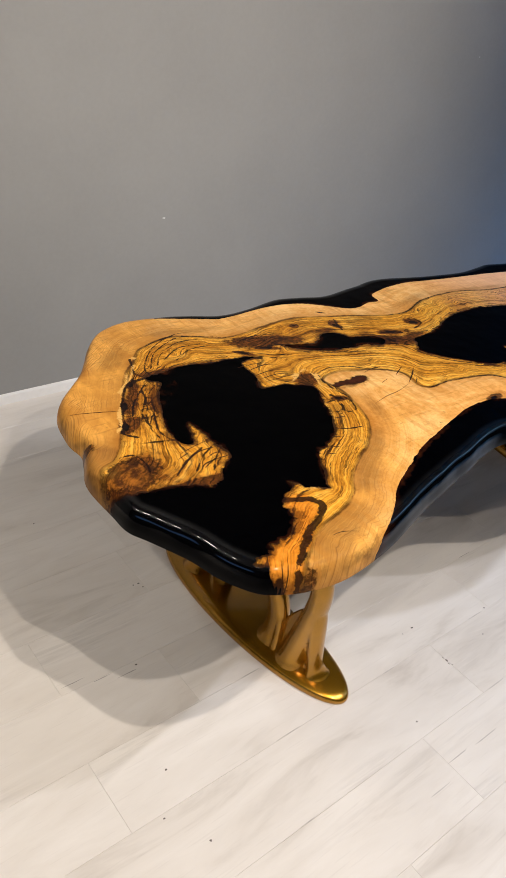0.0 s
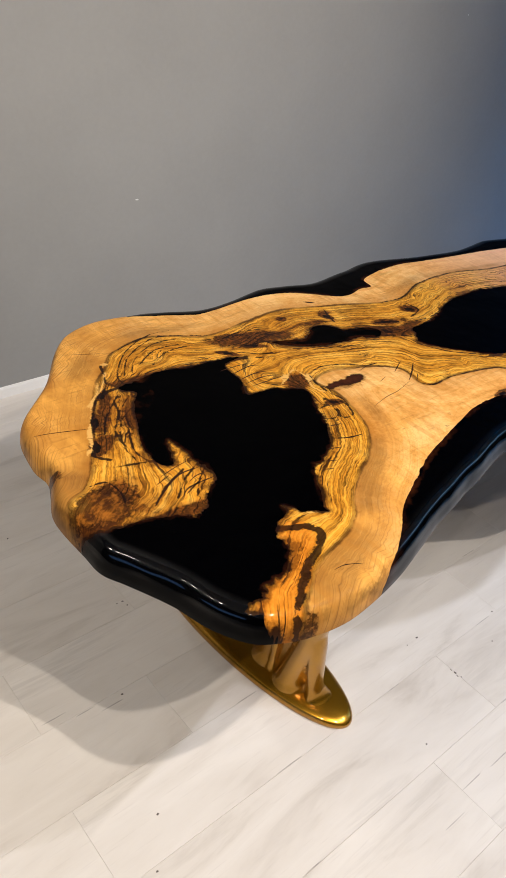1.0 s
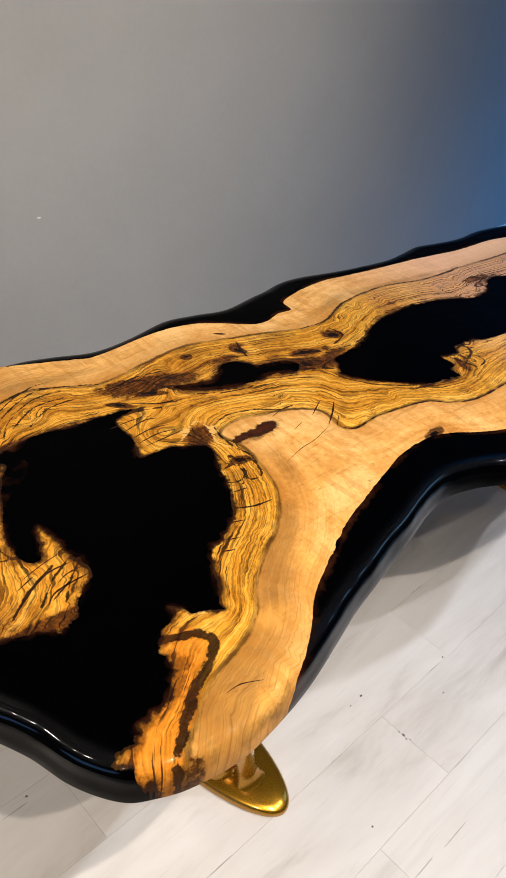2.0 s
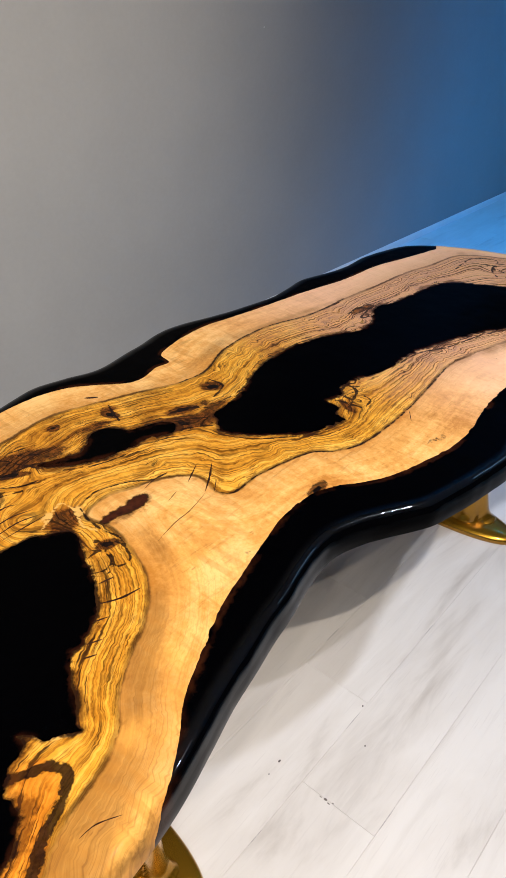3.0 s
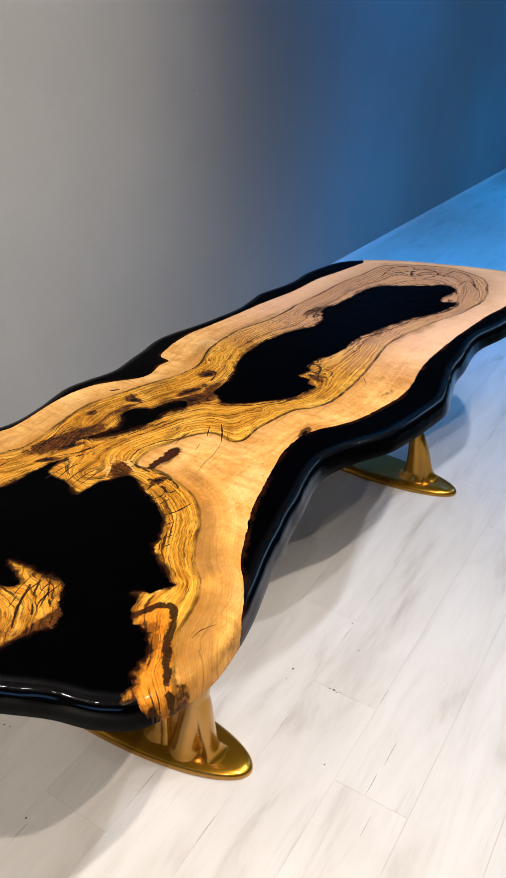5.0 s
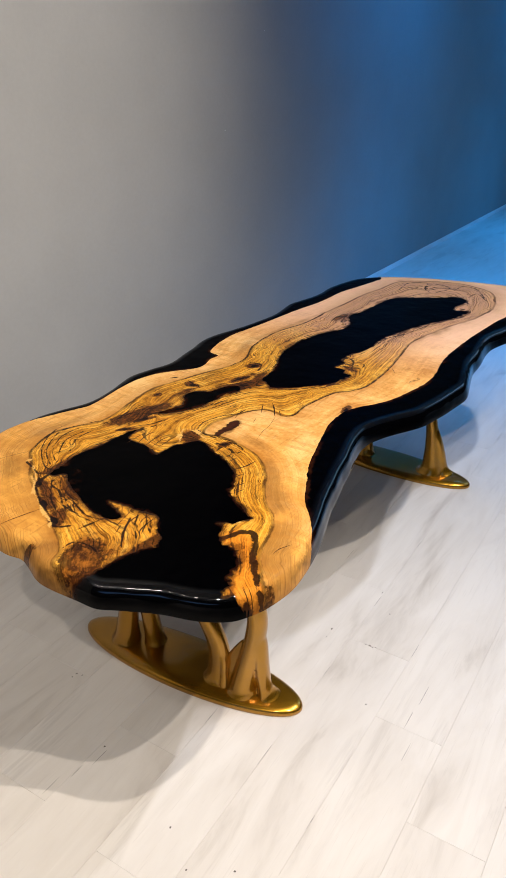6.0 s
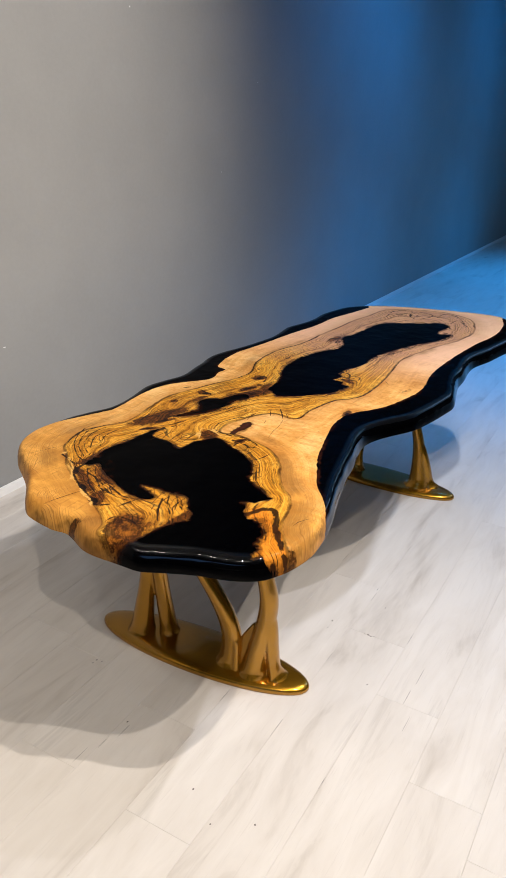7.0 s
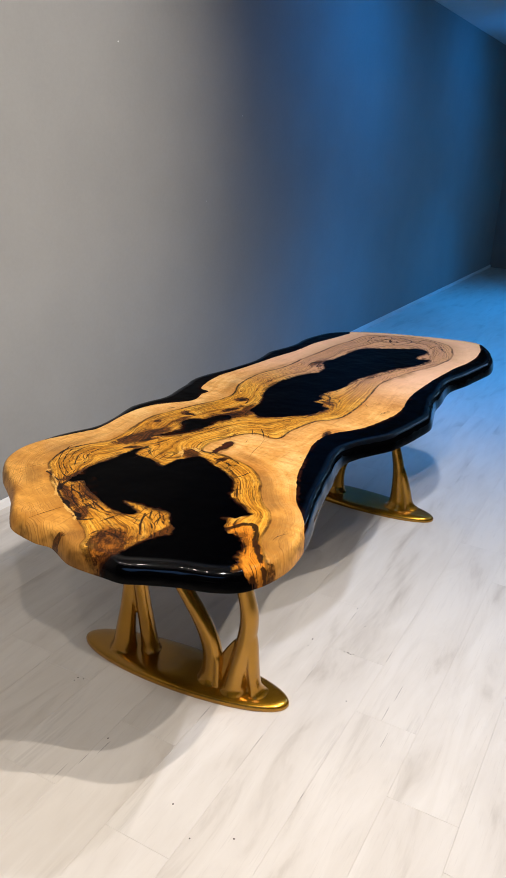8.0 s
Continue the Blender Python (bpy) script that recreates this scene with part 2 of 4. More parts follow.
    # dark splinters near the hollows
    torn = math_node(nt, "MULTIPLY", step(nt, math_node(nt, "ADD", rim, centred(broad, 0.08)), 0.065, 0.010), heart)
    colour = mix(nt, math_node(nt, "MULTIPLY", math_node(nt, "MULTIPLY", dashes_of(150, 9, 0.56, 0.62), torn), 0.92), colour, (0.018, 0.006, 0.003))
    # burls: warm brown with a dark outline
    burl_at = math_node(nt, "ADD", attribute(nt, "burl"), math_node(nt, "ADD", centred(middle, 1.7), centred(fine, 1.2)))
    burl_colour = ramp(nt, math_node(nt, "ADD", math_node(nt, "MULTIPLY", fine, 0.22), math_node(nt, "ADD", math_node(nt, "MULTIPLY", middle, 0.5), math_node(nt, "MULTIPLY", dashes_of(200, 30, 0.4, 0.6), -0.05))),
                       (0.22, (0.010, 0.003, 0.002)), (0.33, (0.060, 0.019, 0.004)), (0.45, (0.34, 0.115, 0.013)))
    colour = mix(nt, math_node(nt, "MULTIPLY", step(nt, burl_at, -0.10, 0.10), 0.88), colour, burl_colour)
    colour = mix(nt, math_node(nt, "MULTIPLY", math_node(nt, "MULTIPLY", step(nt, burl_at, -0.35, -0.05), step(nt, burl_at, 0.35, 0.02)), 0.72), colour, (0.016, 0.005, 0.002))
    # open pits
    colour = mix(nt, step(nt, math_node(nt, "ADD", bark, math_node(nt, "ADD", centred(middle, 1.2), centred(fine, 1.0))), 1.25, 1.55), colour, (0.004, 0.002, 0.0015))
    # veins and splits
    vein_at = step(nt, math_node(nt, "ADD", math_node(nt, "MULTIPLY", vein, math_node(nt, "ADD", math_node(nt, "MULTIPLY", noise_tex(nt, at, 45, 3, 0.6), 2.6), -0.42)), centred(fine, 0.9)), 0.42, 0.72)
    colour = mix(nt, math_node(nt, "MULTIPLY", vein_at, 0.94), colour, ramp(nt, fine, (0.42, (0.004, 0.0017, 0.0013)), (0.66, (0.018, 0.007, 0.005))))
    # scorched rim of the voids
    soaked = math_node(nt, "ADD", rim, math_node(nt, "ADD", centred(patch, 0.060), math_node(nt, "ADD", centred(middle, 0.040), centred(fine, 0.014))))
    colour = mix(nt, math_node(nt, "MULTIPLY", step(nt, soaked, 0.013, 0.001), 0.66), colour, (0.070, 0.020, 0.004))
    rim_at = math_node(nt, "ADD", rim, math_node(nt, "ADD", centred(middle, 0.026), centred(fine, 0.012)))
    colour = mix(nt, math_node(nt, "MULTIPLY", step(nt, rim_at, 0.0065, 0.0010), 0.92), colour, (0.010, 0.0035, 0.002))
    # bark left on the live edge
    inset = math_node(nt, "ADD", attribute(nt, "inset"), math_node(nt, "ADD", centred(middle, 0.030), centred(fine, 0.012)))
    colour = mix(nt, math_node(nt, "MULTIPLY", step(nt, inset, 0.016, 0.001), math_node(nt, "MULTIPLY", step(nt, patch, 0.42, 0.58), 0.62)), colour, (0.035, 0.014, 0.005))
    # small flecks
    fleck = step(nt, noise_tex(nt, object_coords(nt, (24, 60, 16)), 1.0, 2), 0.72, 0.78)
    colour = mix(nt, math_node(nt, "MULTIPLY", fleck, 0.40), colour, (0.14, 0.050, 0.012))
    wire(nt, colour, p.inputs["Base Color"])
    p.inputs["Roughness"].default_value = 0.45
    p.inputs["Specular IOR Level"].default_value = 0.03
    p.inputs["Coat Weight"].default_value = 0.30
    p.inputs["Coat Roughness"].default_value = 0.07
    p.inputs["Coat IOR"].default_value = 1.3
    wire(nt, bump(nt, noise_tex(nt, at, 5, 2), 0.05, 0.02), p.inputs["Coat Normal"])
    return m


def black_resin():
    """Black casting resin: reflection held down on top, raised along the rounded edge."""
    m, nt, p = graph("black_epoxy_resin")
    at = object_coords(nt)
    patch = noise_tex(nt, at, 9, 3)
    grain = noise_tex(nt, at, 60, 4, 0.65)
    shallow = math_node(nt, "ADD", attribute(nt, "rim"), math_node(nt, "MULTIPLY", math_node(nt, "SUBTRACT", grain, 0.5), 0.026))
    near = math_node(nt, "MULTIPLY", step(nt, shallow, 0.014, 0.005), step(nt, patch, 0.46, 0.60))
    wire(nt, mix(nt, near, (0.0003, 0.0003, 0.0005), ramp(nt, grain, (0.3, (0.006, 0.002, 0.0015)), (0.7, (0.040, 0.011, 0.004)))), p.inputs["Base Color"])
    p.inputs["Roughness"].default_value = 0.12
    # low IOR keeps room reflections off the top and the lower lip
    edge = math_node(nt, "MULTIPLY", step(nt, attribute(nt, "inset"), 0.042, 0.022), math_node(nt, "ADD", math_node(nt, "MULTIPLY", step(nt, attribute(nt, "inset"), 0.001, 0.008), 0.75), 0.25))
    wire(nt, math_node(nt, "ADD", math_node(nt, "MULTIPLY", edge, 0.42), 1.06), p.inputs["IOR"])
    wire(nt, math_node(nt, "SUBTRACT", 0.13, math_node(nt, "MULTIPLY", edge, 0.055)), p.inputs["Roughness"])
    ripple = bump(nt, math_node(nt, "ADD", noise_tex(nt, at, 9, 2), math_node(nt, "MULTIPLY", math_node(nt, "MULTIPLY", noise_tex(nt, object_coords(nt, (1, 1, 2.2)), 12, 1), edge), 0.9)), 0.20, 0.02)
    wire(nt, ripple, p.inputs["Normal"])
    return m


def gold_paint():
    m, nt, p = graph("satin_gold_paint")
    at = object_coords(nt)
    wire(nt, ramp(nt, noise_tex(nt, at, 9, 3), (0.3, (0.36, 0.174, 0.009)), (0.7, (0.46, 0.222, 0.013))), p.inputs["Base Color"])
    p.inputs["Metallic"].default_value = 0.86
    p.inputs["Roughness"].default_value = 0.27
    p.inputs["Coat Weight"].default_value = 0.7
    p.inputs["Coat Roughness"].default_value = 0.08
    p.inputs["Coat IOR"].default_value = 1.5
    return m


def white_laminate():
    """Bleached oak laminate; each plank shifts its own figure."""
    m, nt, p = graph("bleached_oak_laminate")
    c = nt.nodes.new("ShaderNodeNewGeometry")
    info = nt.nodes.new("ShaderNodeObjectInfo")
    shift = nt.nodes.new("ShaderNodeCombineXYZ")
    wire(nt, math_node(nt, "MULTIPLY", info.outputs["Random"], 37), shift.inputs[0])
    wire(nt, math_node(nt, "MULTIPLY", info.outputs["Random"], 91), shift.inputs[2])
    add = nt.nodes.new("ShaderNodeVectorMath")
    wire(nt, c.outputs["Position"], add.inputs[0])
    wire(nt, shift.outputs[0], add.inputs[1])

    def scaled(s):
        mp = nt.nodes.new("ShaderNodeMapping")
        mp.inputs["Scale"].default_value = s
        wire(nt, add.outputs[0], mp.inputs["Vector"])
        return mp.outputs[0]
    grain = noise_tex(nt, scaled((2.2, 11, 4)), 1.0, 5, 0.62, 0.8)
    cloud = noise_tex(nt, scaled((1.5, 5.5, 3)), 1.0, 3, 0.5, 0.8)
    pores = noise_tex(nt, scaled((9, 190, 9)), 1.0, 3, 0.6)
    base = ramp(nt, math_node(nt, "ADD", math_node(nt, "MULTIPLY", grain, 0.55), math_node(nt, "MULTIPLY", cloud, 0.45)),
                (0.30, (0.50, 0.45, 0.395)), (0.44, (0.670, 0.622, 0.563)), (0.58, (0.732, 0.688, 0.632)))
    # long grey heart streaks, broken into fibres, and a few knots
    fibre = noise_tex(nt, scaled((3.4, 46, 4)), 1.0, 5, 0.68, 0.6)
    streak = math_node(nt, "MULTIPLY", step(nt, noise_tex(nt, scaled((0.9, 7.5, 3)), 1.0, 3, 0.55, 0.7), 0.55, 0.70), step(nt, fibre, 0.42, 0.60))
    base = mix(nt, math_node(nt, "MULTIPLY", streak, 0.20), base, (0.40, 0.36, 0.32))
    knots = math_node(nt, "MULTIPLY", step(nt, cloud, 0.62, 0.74), step(nt, fibre, 0.38, 0.66))
    base = mix(nt, math_node(nt, "MULTIPLY", knots, 0.26), base, (0.27, 0.235, 0.205))
    base = mix(nt, math_node(nt, "MULTIPLY", step(nt, pores, 0.58, 0.70), 0.14), base, (0.42, 0.37, 0.33))
    tone = math_node(nt, "MULTIPLY", info.outputs["Random"], 0.10)
    base = mix(nt, tone, base, (0.60, 0.55, 0.50))
    wire(nt, base, p.inputs["Base Color"])
    wire(nt, ramp(nt, grain, (0.3, (0.36,) * 3), (0.7, (0.48,) * 3)), p.inputs["Roughness"])
    p.inputs["Specular IOR Level"].default_value = 0.42
    wire(nt, bump(nt, pores, 0.12, 0.001), p.inputs["Normal"])
    return m


def plain_paint(name, low, high, rough=0.7, scale=2.5, gloss=0.5):
    m, nt, p = graph(name)
    at = object_coords(nt)
    blend = math_node(nt, "ADD", math_node(nt, "MULTIPLY", noise_tex(nt, at, scale, 4), 0.7), math_node(nt, "MULTIPLY", noise_tex(nt, at, 60, 3), 0.3))
    wire(nt, ramp(nt, blend, (0.35, low), (0.65, high)), p.inputs["Base Color"])
    p.inputs["Roughness"].default_value = rough
    p.inputs["Diffuse Roughness"].default_value = 1.0
    p.inputs["Specular IOR Level"].default_value = gloss
    wire(nt, bump(nt, noise_tex(nt, at, 260, 3), 0.10, 0.002), p.inputs["Normal"])
    return m


WOOD, RESIN, GOLD, LAMINATE = olive_wood(), black_resin(), gold_paint(), white_laminate()
# walls out of view, near black to cut bounced light and resin reflections
UNSEEN_DARK = plain_paint("unseen_wall_dark", (0.050, 0.050, 0.052), (0.062, 0.062, 0.065))
GREY = plain_paint("grey_wall_paint", (0.262, 0.260, 0.252), (0.286, 0.284, 0.275))
WHITE = plain_paint("white_ceiling_paint", (0.54, 0.54, 0.535), (0.58, 0.58, 0.575))
SKIRT = plain_paint("white_skirting_paint", (0.70, 0.69, 0.675), (0.76, 0.75, 0.735), 0.35, 2.5, 0.3)
# unseen underside, made dark so the gold plates reflect little light
UNDERSIDE = plain_paint("dark_unseen_underside", (0.020, 0.013, 0.009), (0.034, 0.022, 0.014), 0.6, 12)
KNOT = plain_paint("dark_red_knot", (0.018, 0.005, 0.003), (0.050, 0.013, 0.005), 0.4, 60, 0.06)
DARK = plain_paint("dark_crack", (0.016, 0.006, 0.003), (0.040, 0.015, 0.007), 0.5, 40, 0.06)
SOOT = plain_paint("dark_speck", (0.06, 0.05, 0.045), (0.16, 0.13, 0.11), 0.6, 40)
SCUFF = plain_paint("grey_scuff", (0.36, 0.325, 0.295), (0.54, 0.50, 0.46), 0.6, 60)
CHIP = plain_paint("pale_filler_speck", (0.60, 0.60, 0.60), (0.72, 0.72, 0.72), 0.6, 40)


# -- mesh helpers --------------------------------------------------------------
def mesh_object(name, verts, faces, material, smooth=False):
    me = bpy.data.meshes.new(name)
    me.from_pydata(verts, [], faces)
    me.materials.append(material)
    if smooth:
        me.polygons.foreach_set("use_smooth", [True] * len(me.polygons))
    me.update()
    return new(name, me)


def under(ob, parent, label=""):
    ob.parent = parent
    return tagged(ob, label=label)


def box(name, low, high, material):
    (a, b, c), (d, e, f) = low, high
    v = [(a, b, c), (d, b, c), (d, e, c), (a, e, c), (a, b, f), (d, b, f), (d, e, f), (a, e, f)]
    q = [(0, 3, 2, 1), (4, 5, 6, 7), (0, 1, 5, 4), (1, 2, 6, 5), (2, 3, 7, 6), (3, 0, 4, 7)]
    return mesh_object(name, v, q, material)


def curve_through(points, spacing, closed=True):
    """Points along a smooth curve through the given ones."""
    pts = [Vector((*p, 0)).to_2d() for p in points]
    n, out = len(pts), []
    for i in range(n if closed else n - 1):
        a, b = pts[i], pts[(i + 1) % n]
        before = pts[i - 1] if closed or i else a
        after = pts[(i + 2) % n] if closed or i + 2 < n else b
        count = max(1, int((b - a).length / spacing))
        for k in range(count):
            t = k / count
            out.append(0.5 * (2 * a + (b - before) * t + (2 * before - 5 * a + 4 * b - after) * t * t + (3 * a - before - 3 * b + after) * t ** 3))
    if not closed:
        out.append(pts[-1])
    return out


def ragged(points, amount, seed, closed=True):
    """The same curve with a torn edge: two scales of noise across it."""
    out, n = [], len(points)
    for i, p in enumerate(points):
        along = points[(i + 1) % n] - points[i - 1]
        across = Vector((-along.y, along.x)).normalized() if along.length else Vector((0, 1))
        q = Vector((p.x, p.y, seed))
        wobble = noise.noise(q * 38) + 0.9 * noise.noise(q * 85) + 0.45 * noise.noise(q * 240) + 0.35 * noise.noise(q * 520)
        torn = 0.45 + 2.2 * max(0.0, noise.noise(q * 11 + Vector((5, 5, 5))) + 0.1)
        out.append(p + across * (amount * torn * wobble))
    return out


def inside(points, polygon):
    """Which of the points (n, 2) lie in the polygon (m, 2)."""
    x, y = points[:, 0], points[:, 1]
    hit = np.zeros(len(points), bool)
    a = polygon[-1]
    for b in polygon:
        if a[1] != b[1]:
            cross = (a[1] > y) != (b[1] > y)
            hit ^= cross & (x < (b[0] - a[0]) * (y - a[1]) / (b[1] - a[1]) + a[0])
        a = b
    return hit


def nearest(points, curve):
    """The distance of each point (n, 2) from the samples of a curve (m, 2)."""
    tree = kdtree.KDTree(len(curve))
    for i, c in enumerate(curve):
        tree.insert((c[0], c[1], 0), i)
    tree.balance()
    return np.array([tree.find((p[0], p[1], 0))[2] for p in points])


# -- room ----------------------------------------------------------------------
tagged(box("wall_north", (-4.2, WALL_Y, 0), (FAR_X, WALL_Y + 0.15, CEILING), GREY), "smooth matt grey painted wall behind the table", "wall", kind="structure")
tagged(box("wall_east", (FAR_X, -4.5, 0), (FAR_X + 0.15, WALL_Y + 0.15, CEILING), GREY), "dark grey end wall in blue light", "wall", kind="structure")
tagged(box("wall_west", (-4.35, -4.5, 0), (-4.2, WALL_Y + 0.15, CEILING), UNSEEN_DARK), "unseen side wall, kept dark to cut bounced light", "wall", kind="structure")
tagged(box("wall_south", (-4.35, -4.65, 0), (FAR_X + 0.15, -4.5, CEILING), UNSEEN_DARK), "unseen wall facing the table, kept dark to cut bounced light", "wall", kind="structure")
tagged(box("ceiling", (-4.35, -4.65, CEILING), (FAR_X + 0.15, WALL_Y + 0.15, CEILING + 0.12), WHITE), "flat white painted ceiling", "ceiling", kind="structure")
floor = tagged(box("floor", (-4.35, -4.65, -0.14), (FAR_X + 0.15, WALL_Y + 0.15, -0.008), LAMINATE), "bleached white oak laminate plank floor", "floor", kind="structure")


def skirting(name, x0, x1):
    """A low white skirting with a rounded top edge along the grey wall."""
    profile = [(0, 0), (-0.013, 0), (-0.013, 0.030), (-0.0115, 0.036), (-0.008, 0.040), (0, 0.041)]
    verts = [(x, WALL_Y + y, z) for x in (x0, x1) for y, z in profile]
    n = len(profile)
    faces = [(i, i + 1, n + i + 1, n + i) for i in range(n - 1)]
    return mesh_object(name, verts, faces, SKIRT)


tagged(skirting("baseboard", -4.2, FAR_X), "low white painted skirting board along the wall", "skirting", kind="structure")


# -- table -----------------------------------------------------------------------
TOP, EQUATOR, UNDER = 0.750, 0.699, 0.676
BACK = [(-0.69, 0.735), (-0.64, 0.780), (-0.56, 0.805), (-0.44, 0.794), (-0.36, 0.771), (-0.28, 0.742), (-0.18, 0.748), (-0.06, 0.770),
        (0.03, 0.757), (0.12, 0.738), (0.25, 0.755), (0.35, 0.774), (0.44, 0.772), (0.56, 0.744), (0.75, 0.715), (0.86, 0.720), (0.95, 0.732),
        (1.04, 0.716), (1.15, 0.700), (1.27, 0.705), (1.38, 0.694), (1.50, 0.660), (1.59, 0.580), (1.65, 0.490)]
FAR_END = [(1.70, 0.38), (1.735, 0.25), (1.77, 0.10), (1.778, -0.03), (1.732, -0.11), (1.56, -0.188), (1.41, -0.217), (1.30, -0.203), (1.15, -0.176), (1.03, -0.143), (0.95, -0.137), (0.80, -0.150)]
FRONT = [(0.70, -0.158), (0.61, -0.175), (0.52, -0.196), (0.455, -0.200), (0.35, -0.187), (0.236, -0.163), (0.18, -0.140), (0.11, -0.102), (0.066, -0.081),
         (0.0, -0.064), (-0.09, -0.074), (-0.19, -0.096), (-0.28, -0.115), (-0.42, -0.153), (-0.535, -0.186), (-0.655, -0.203), (-0.75, -0.190)]
NEAR_END = [(-0.80, -0.170), (-0.835, -0.145), (-0.868, -0.090), (-0.888, -0.020), (-0.922, 0.055), (-0.944, 0.100), (-0.947, 0.150), (-0.949, 0.220), (-0.943, 0.268),
            (-0.920, 0.315), (-0.907, 0.350), (-0.912, 0.400), (-0.898, 0.472), (-0.868, 0.524), (-0.784, 0.608), (-0.735, 0.670)]
# black resin: the open pocket at the near end, the long inlay, the slit, the two edges
POCKET_RIGHT = [(-0.62, 0.507), (-0.57, 0.516), (-0.527, 0.514), (-0.476, 0.501), (-0.415, 0.497), (-0.350, 0.482), (-0.404, 0.468), (-0.414, 0.397), (-0.437, 0.349),
                (-0.406, 0.339), (-0.368, 0.336), (-0.345, 0.322), (-0.312, 0.290), (-0.347, 0.215), (-0.359, 0.186), (-0.407, 0.121), (-0.441, 0.098), (-0.498, 0.071),
                (-0.519, 0.043), (-0.558, -0.016), (-0.562, -0.027), (-0.583, -0.013), (-0.603, -0.005), (-0.610, 0.017), (-0.625, 0.030), (-0.627, 0.010),
                (-0.669, -0.007), (-0.682, -0.026), (-0.683, -0.050), (-0.695, -0.070), (-0.717, -0.092), (-0.746, -0.102), (-0.770, -0.104), (-0.784, -0.113), (-0.798, -0.119),
                (-0.820, -0.117), (-0.830, -0.126), (-0.821, -0.140), (-0.815, -0.154), (-0.803, -0.165), (-0.796, -0.195)]
POCKET_LEFT = [(-0.83, -0.30), (-0.95, -0.20), (-1.03, 0.05), (-1.0, 0.165), (-0.950, 0.158), (-0.932, 0.142), (-0.901, 0.132), (-0.864, 0.128), (-0.825, 0.119), (-0.783, 0.098), (-0.769, 0.084), (-0.734, 0.096),
               (-0.722, 0.115), (-0.696, 0.135), (-0.671, 0.154), (-0.668, 0.186), (-0.676, 0.210), (-0.673, 0.250), (-0.677, 0.295), (-0.695, 0.274),
               (-0.714, 0.228), (-0.738, 0.238), (-0.737, 0.268), (-0.731, 0.306), (-0.690, 0.392), (-0.665, 0.437), (-0.640, 0.470), (-0.665, 0.500)]
INLAY_FRONT = [(0.131, 0.339), (0.119, 0.317), (0.152, 0.264), (0.196, 0.220), (0.245, 0.178), (0.312, 0.160), (0.347, 0.153), (0.352, 0.179), (0.382, 0.190), (0.389, 0.227),
               (0.438, 0.218), (0.471, 0.244), (0.534, 0.236), (0.582, 0.215), (0.650, 0.204), (0.724, 0.211), (0.819, 0.192), (0.910, 0.167), (1.033, 0.119),
               (1.136, 0.066), (1.216, 0.046), (1.267, 0.050), (1.250, 0.095), (1.300, 0.112), (1.375, 0.094)]
INLAY_BACK = [(1.425, 0.106), (1.440, 0.150), (1.385, 0.225), (1.320, 0.323), (1.267, 0.378), (1.182, 0.396), (1.115, 0.402), (1.021, 0.410), (0.944, 0.430), (0.884, 0.409), (0.842, 0.385),
              (0.772, 0.380), (0.706, 0.414), (0.630, 0.438), (0.570, 0.452), (0.495, 0.454), (0.439, 0.449), (0.373, 0.434), (0.304, 0.407), (0.249, 0.389), (0.197, 0.382), (0.160, 0.380), (0.147, 0.355)]
SLIT = [(-0.231, 0.499), (-0.200, 0.494), (-0.167, 0.481), (-0.132, 0.478), (-0.089, 0.508), (-0.055, 0.511), (-0.033, 0.490), (-0.017, 0.464), (0.016, 0.454), (0.055, 0.438),
        (0.068, 0.411), (0.044, 0.394), (0.014, 0.402), (-0.012, 0.411), (-0.057, 0.416), (-0.093, 0.420), (-0.138, 0.430), (-0.169, 0.445), (-0.206, 0.470)]
EYE_KNOT = [(-0.254, 0.280), (-0.228, 0.284), (-0.198, 0.282), (-0.172, 0.287), (-0.150, 0.280), (-0.156, 0.266), (-0.184, 0.260), (-0.212, 0.266), (-0.240, 0.268), (-0.256, 0.274)]
BACK_EDGE = [(-0.47, 0.775), (-0.38, 0.738), (-0.31, 0.708), (-0.25, 0.706), (-0.15, 0.717), (-0.07, 0.717), (0.0, 0.700), (0.053, 0.668), (0.115, 0.620), (0.160, 0.610), (0.216, 0.624), (0.262, 0.622),
             (0.274, 0.660), (0.305, 0.677), (0.39, 0.696), (0.48, 0.700), (0.59, 0.684), (0.69, 0.671), (0.83, 0.655), (0.93, 0.641), (1.06, 0.620), (1.23, 0.613), (1.366, 0.585), (1.50, 0.560), (1.56, 0.560), (1.66, 0.66)]
FRONT_EDGE = [(-0.66, -0.24), (-0.625, -0.205), (-0.590, -0.196), (-0.555, -0.178), (-0.521, -0.160), (-0.479, -0.131), (-0.432, -0.095), (-0.370, -0.065), (-0.270, -0.020), (-0.180, 0.006), (-0.090, 0.030), (-0.020, 0.046), (0.057, 0.048),
              (0.095, 0.040), (0.135, 0.021), (0.186, -0.013), (0.237, -0.038), (0.321, -0.061), (0.421, -0.080), (0.511, -0.080), (0.613, -0.064), (0.715, -0.057), (0.834, -0.060),
              (0.940, -0.066), (1.08, -0.080), (1.20, -0.094), (1.30, -0.114), (1.40, -0.126), (1.50, -0.126), (1.62, -0.110), (1.72, -0.082), (1.85, -0.070)]
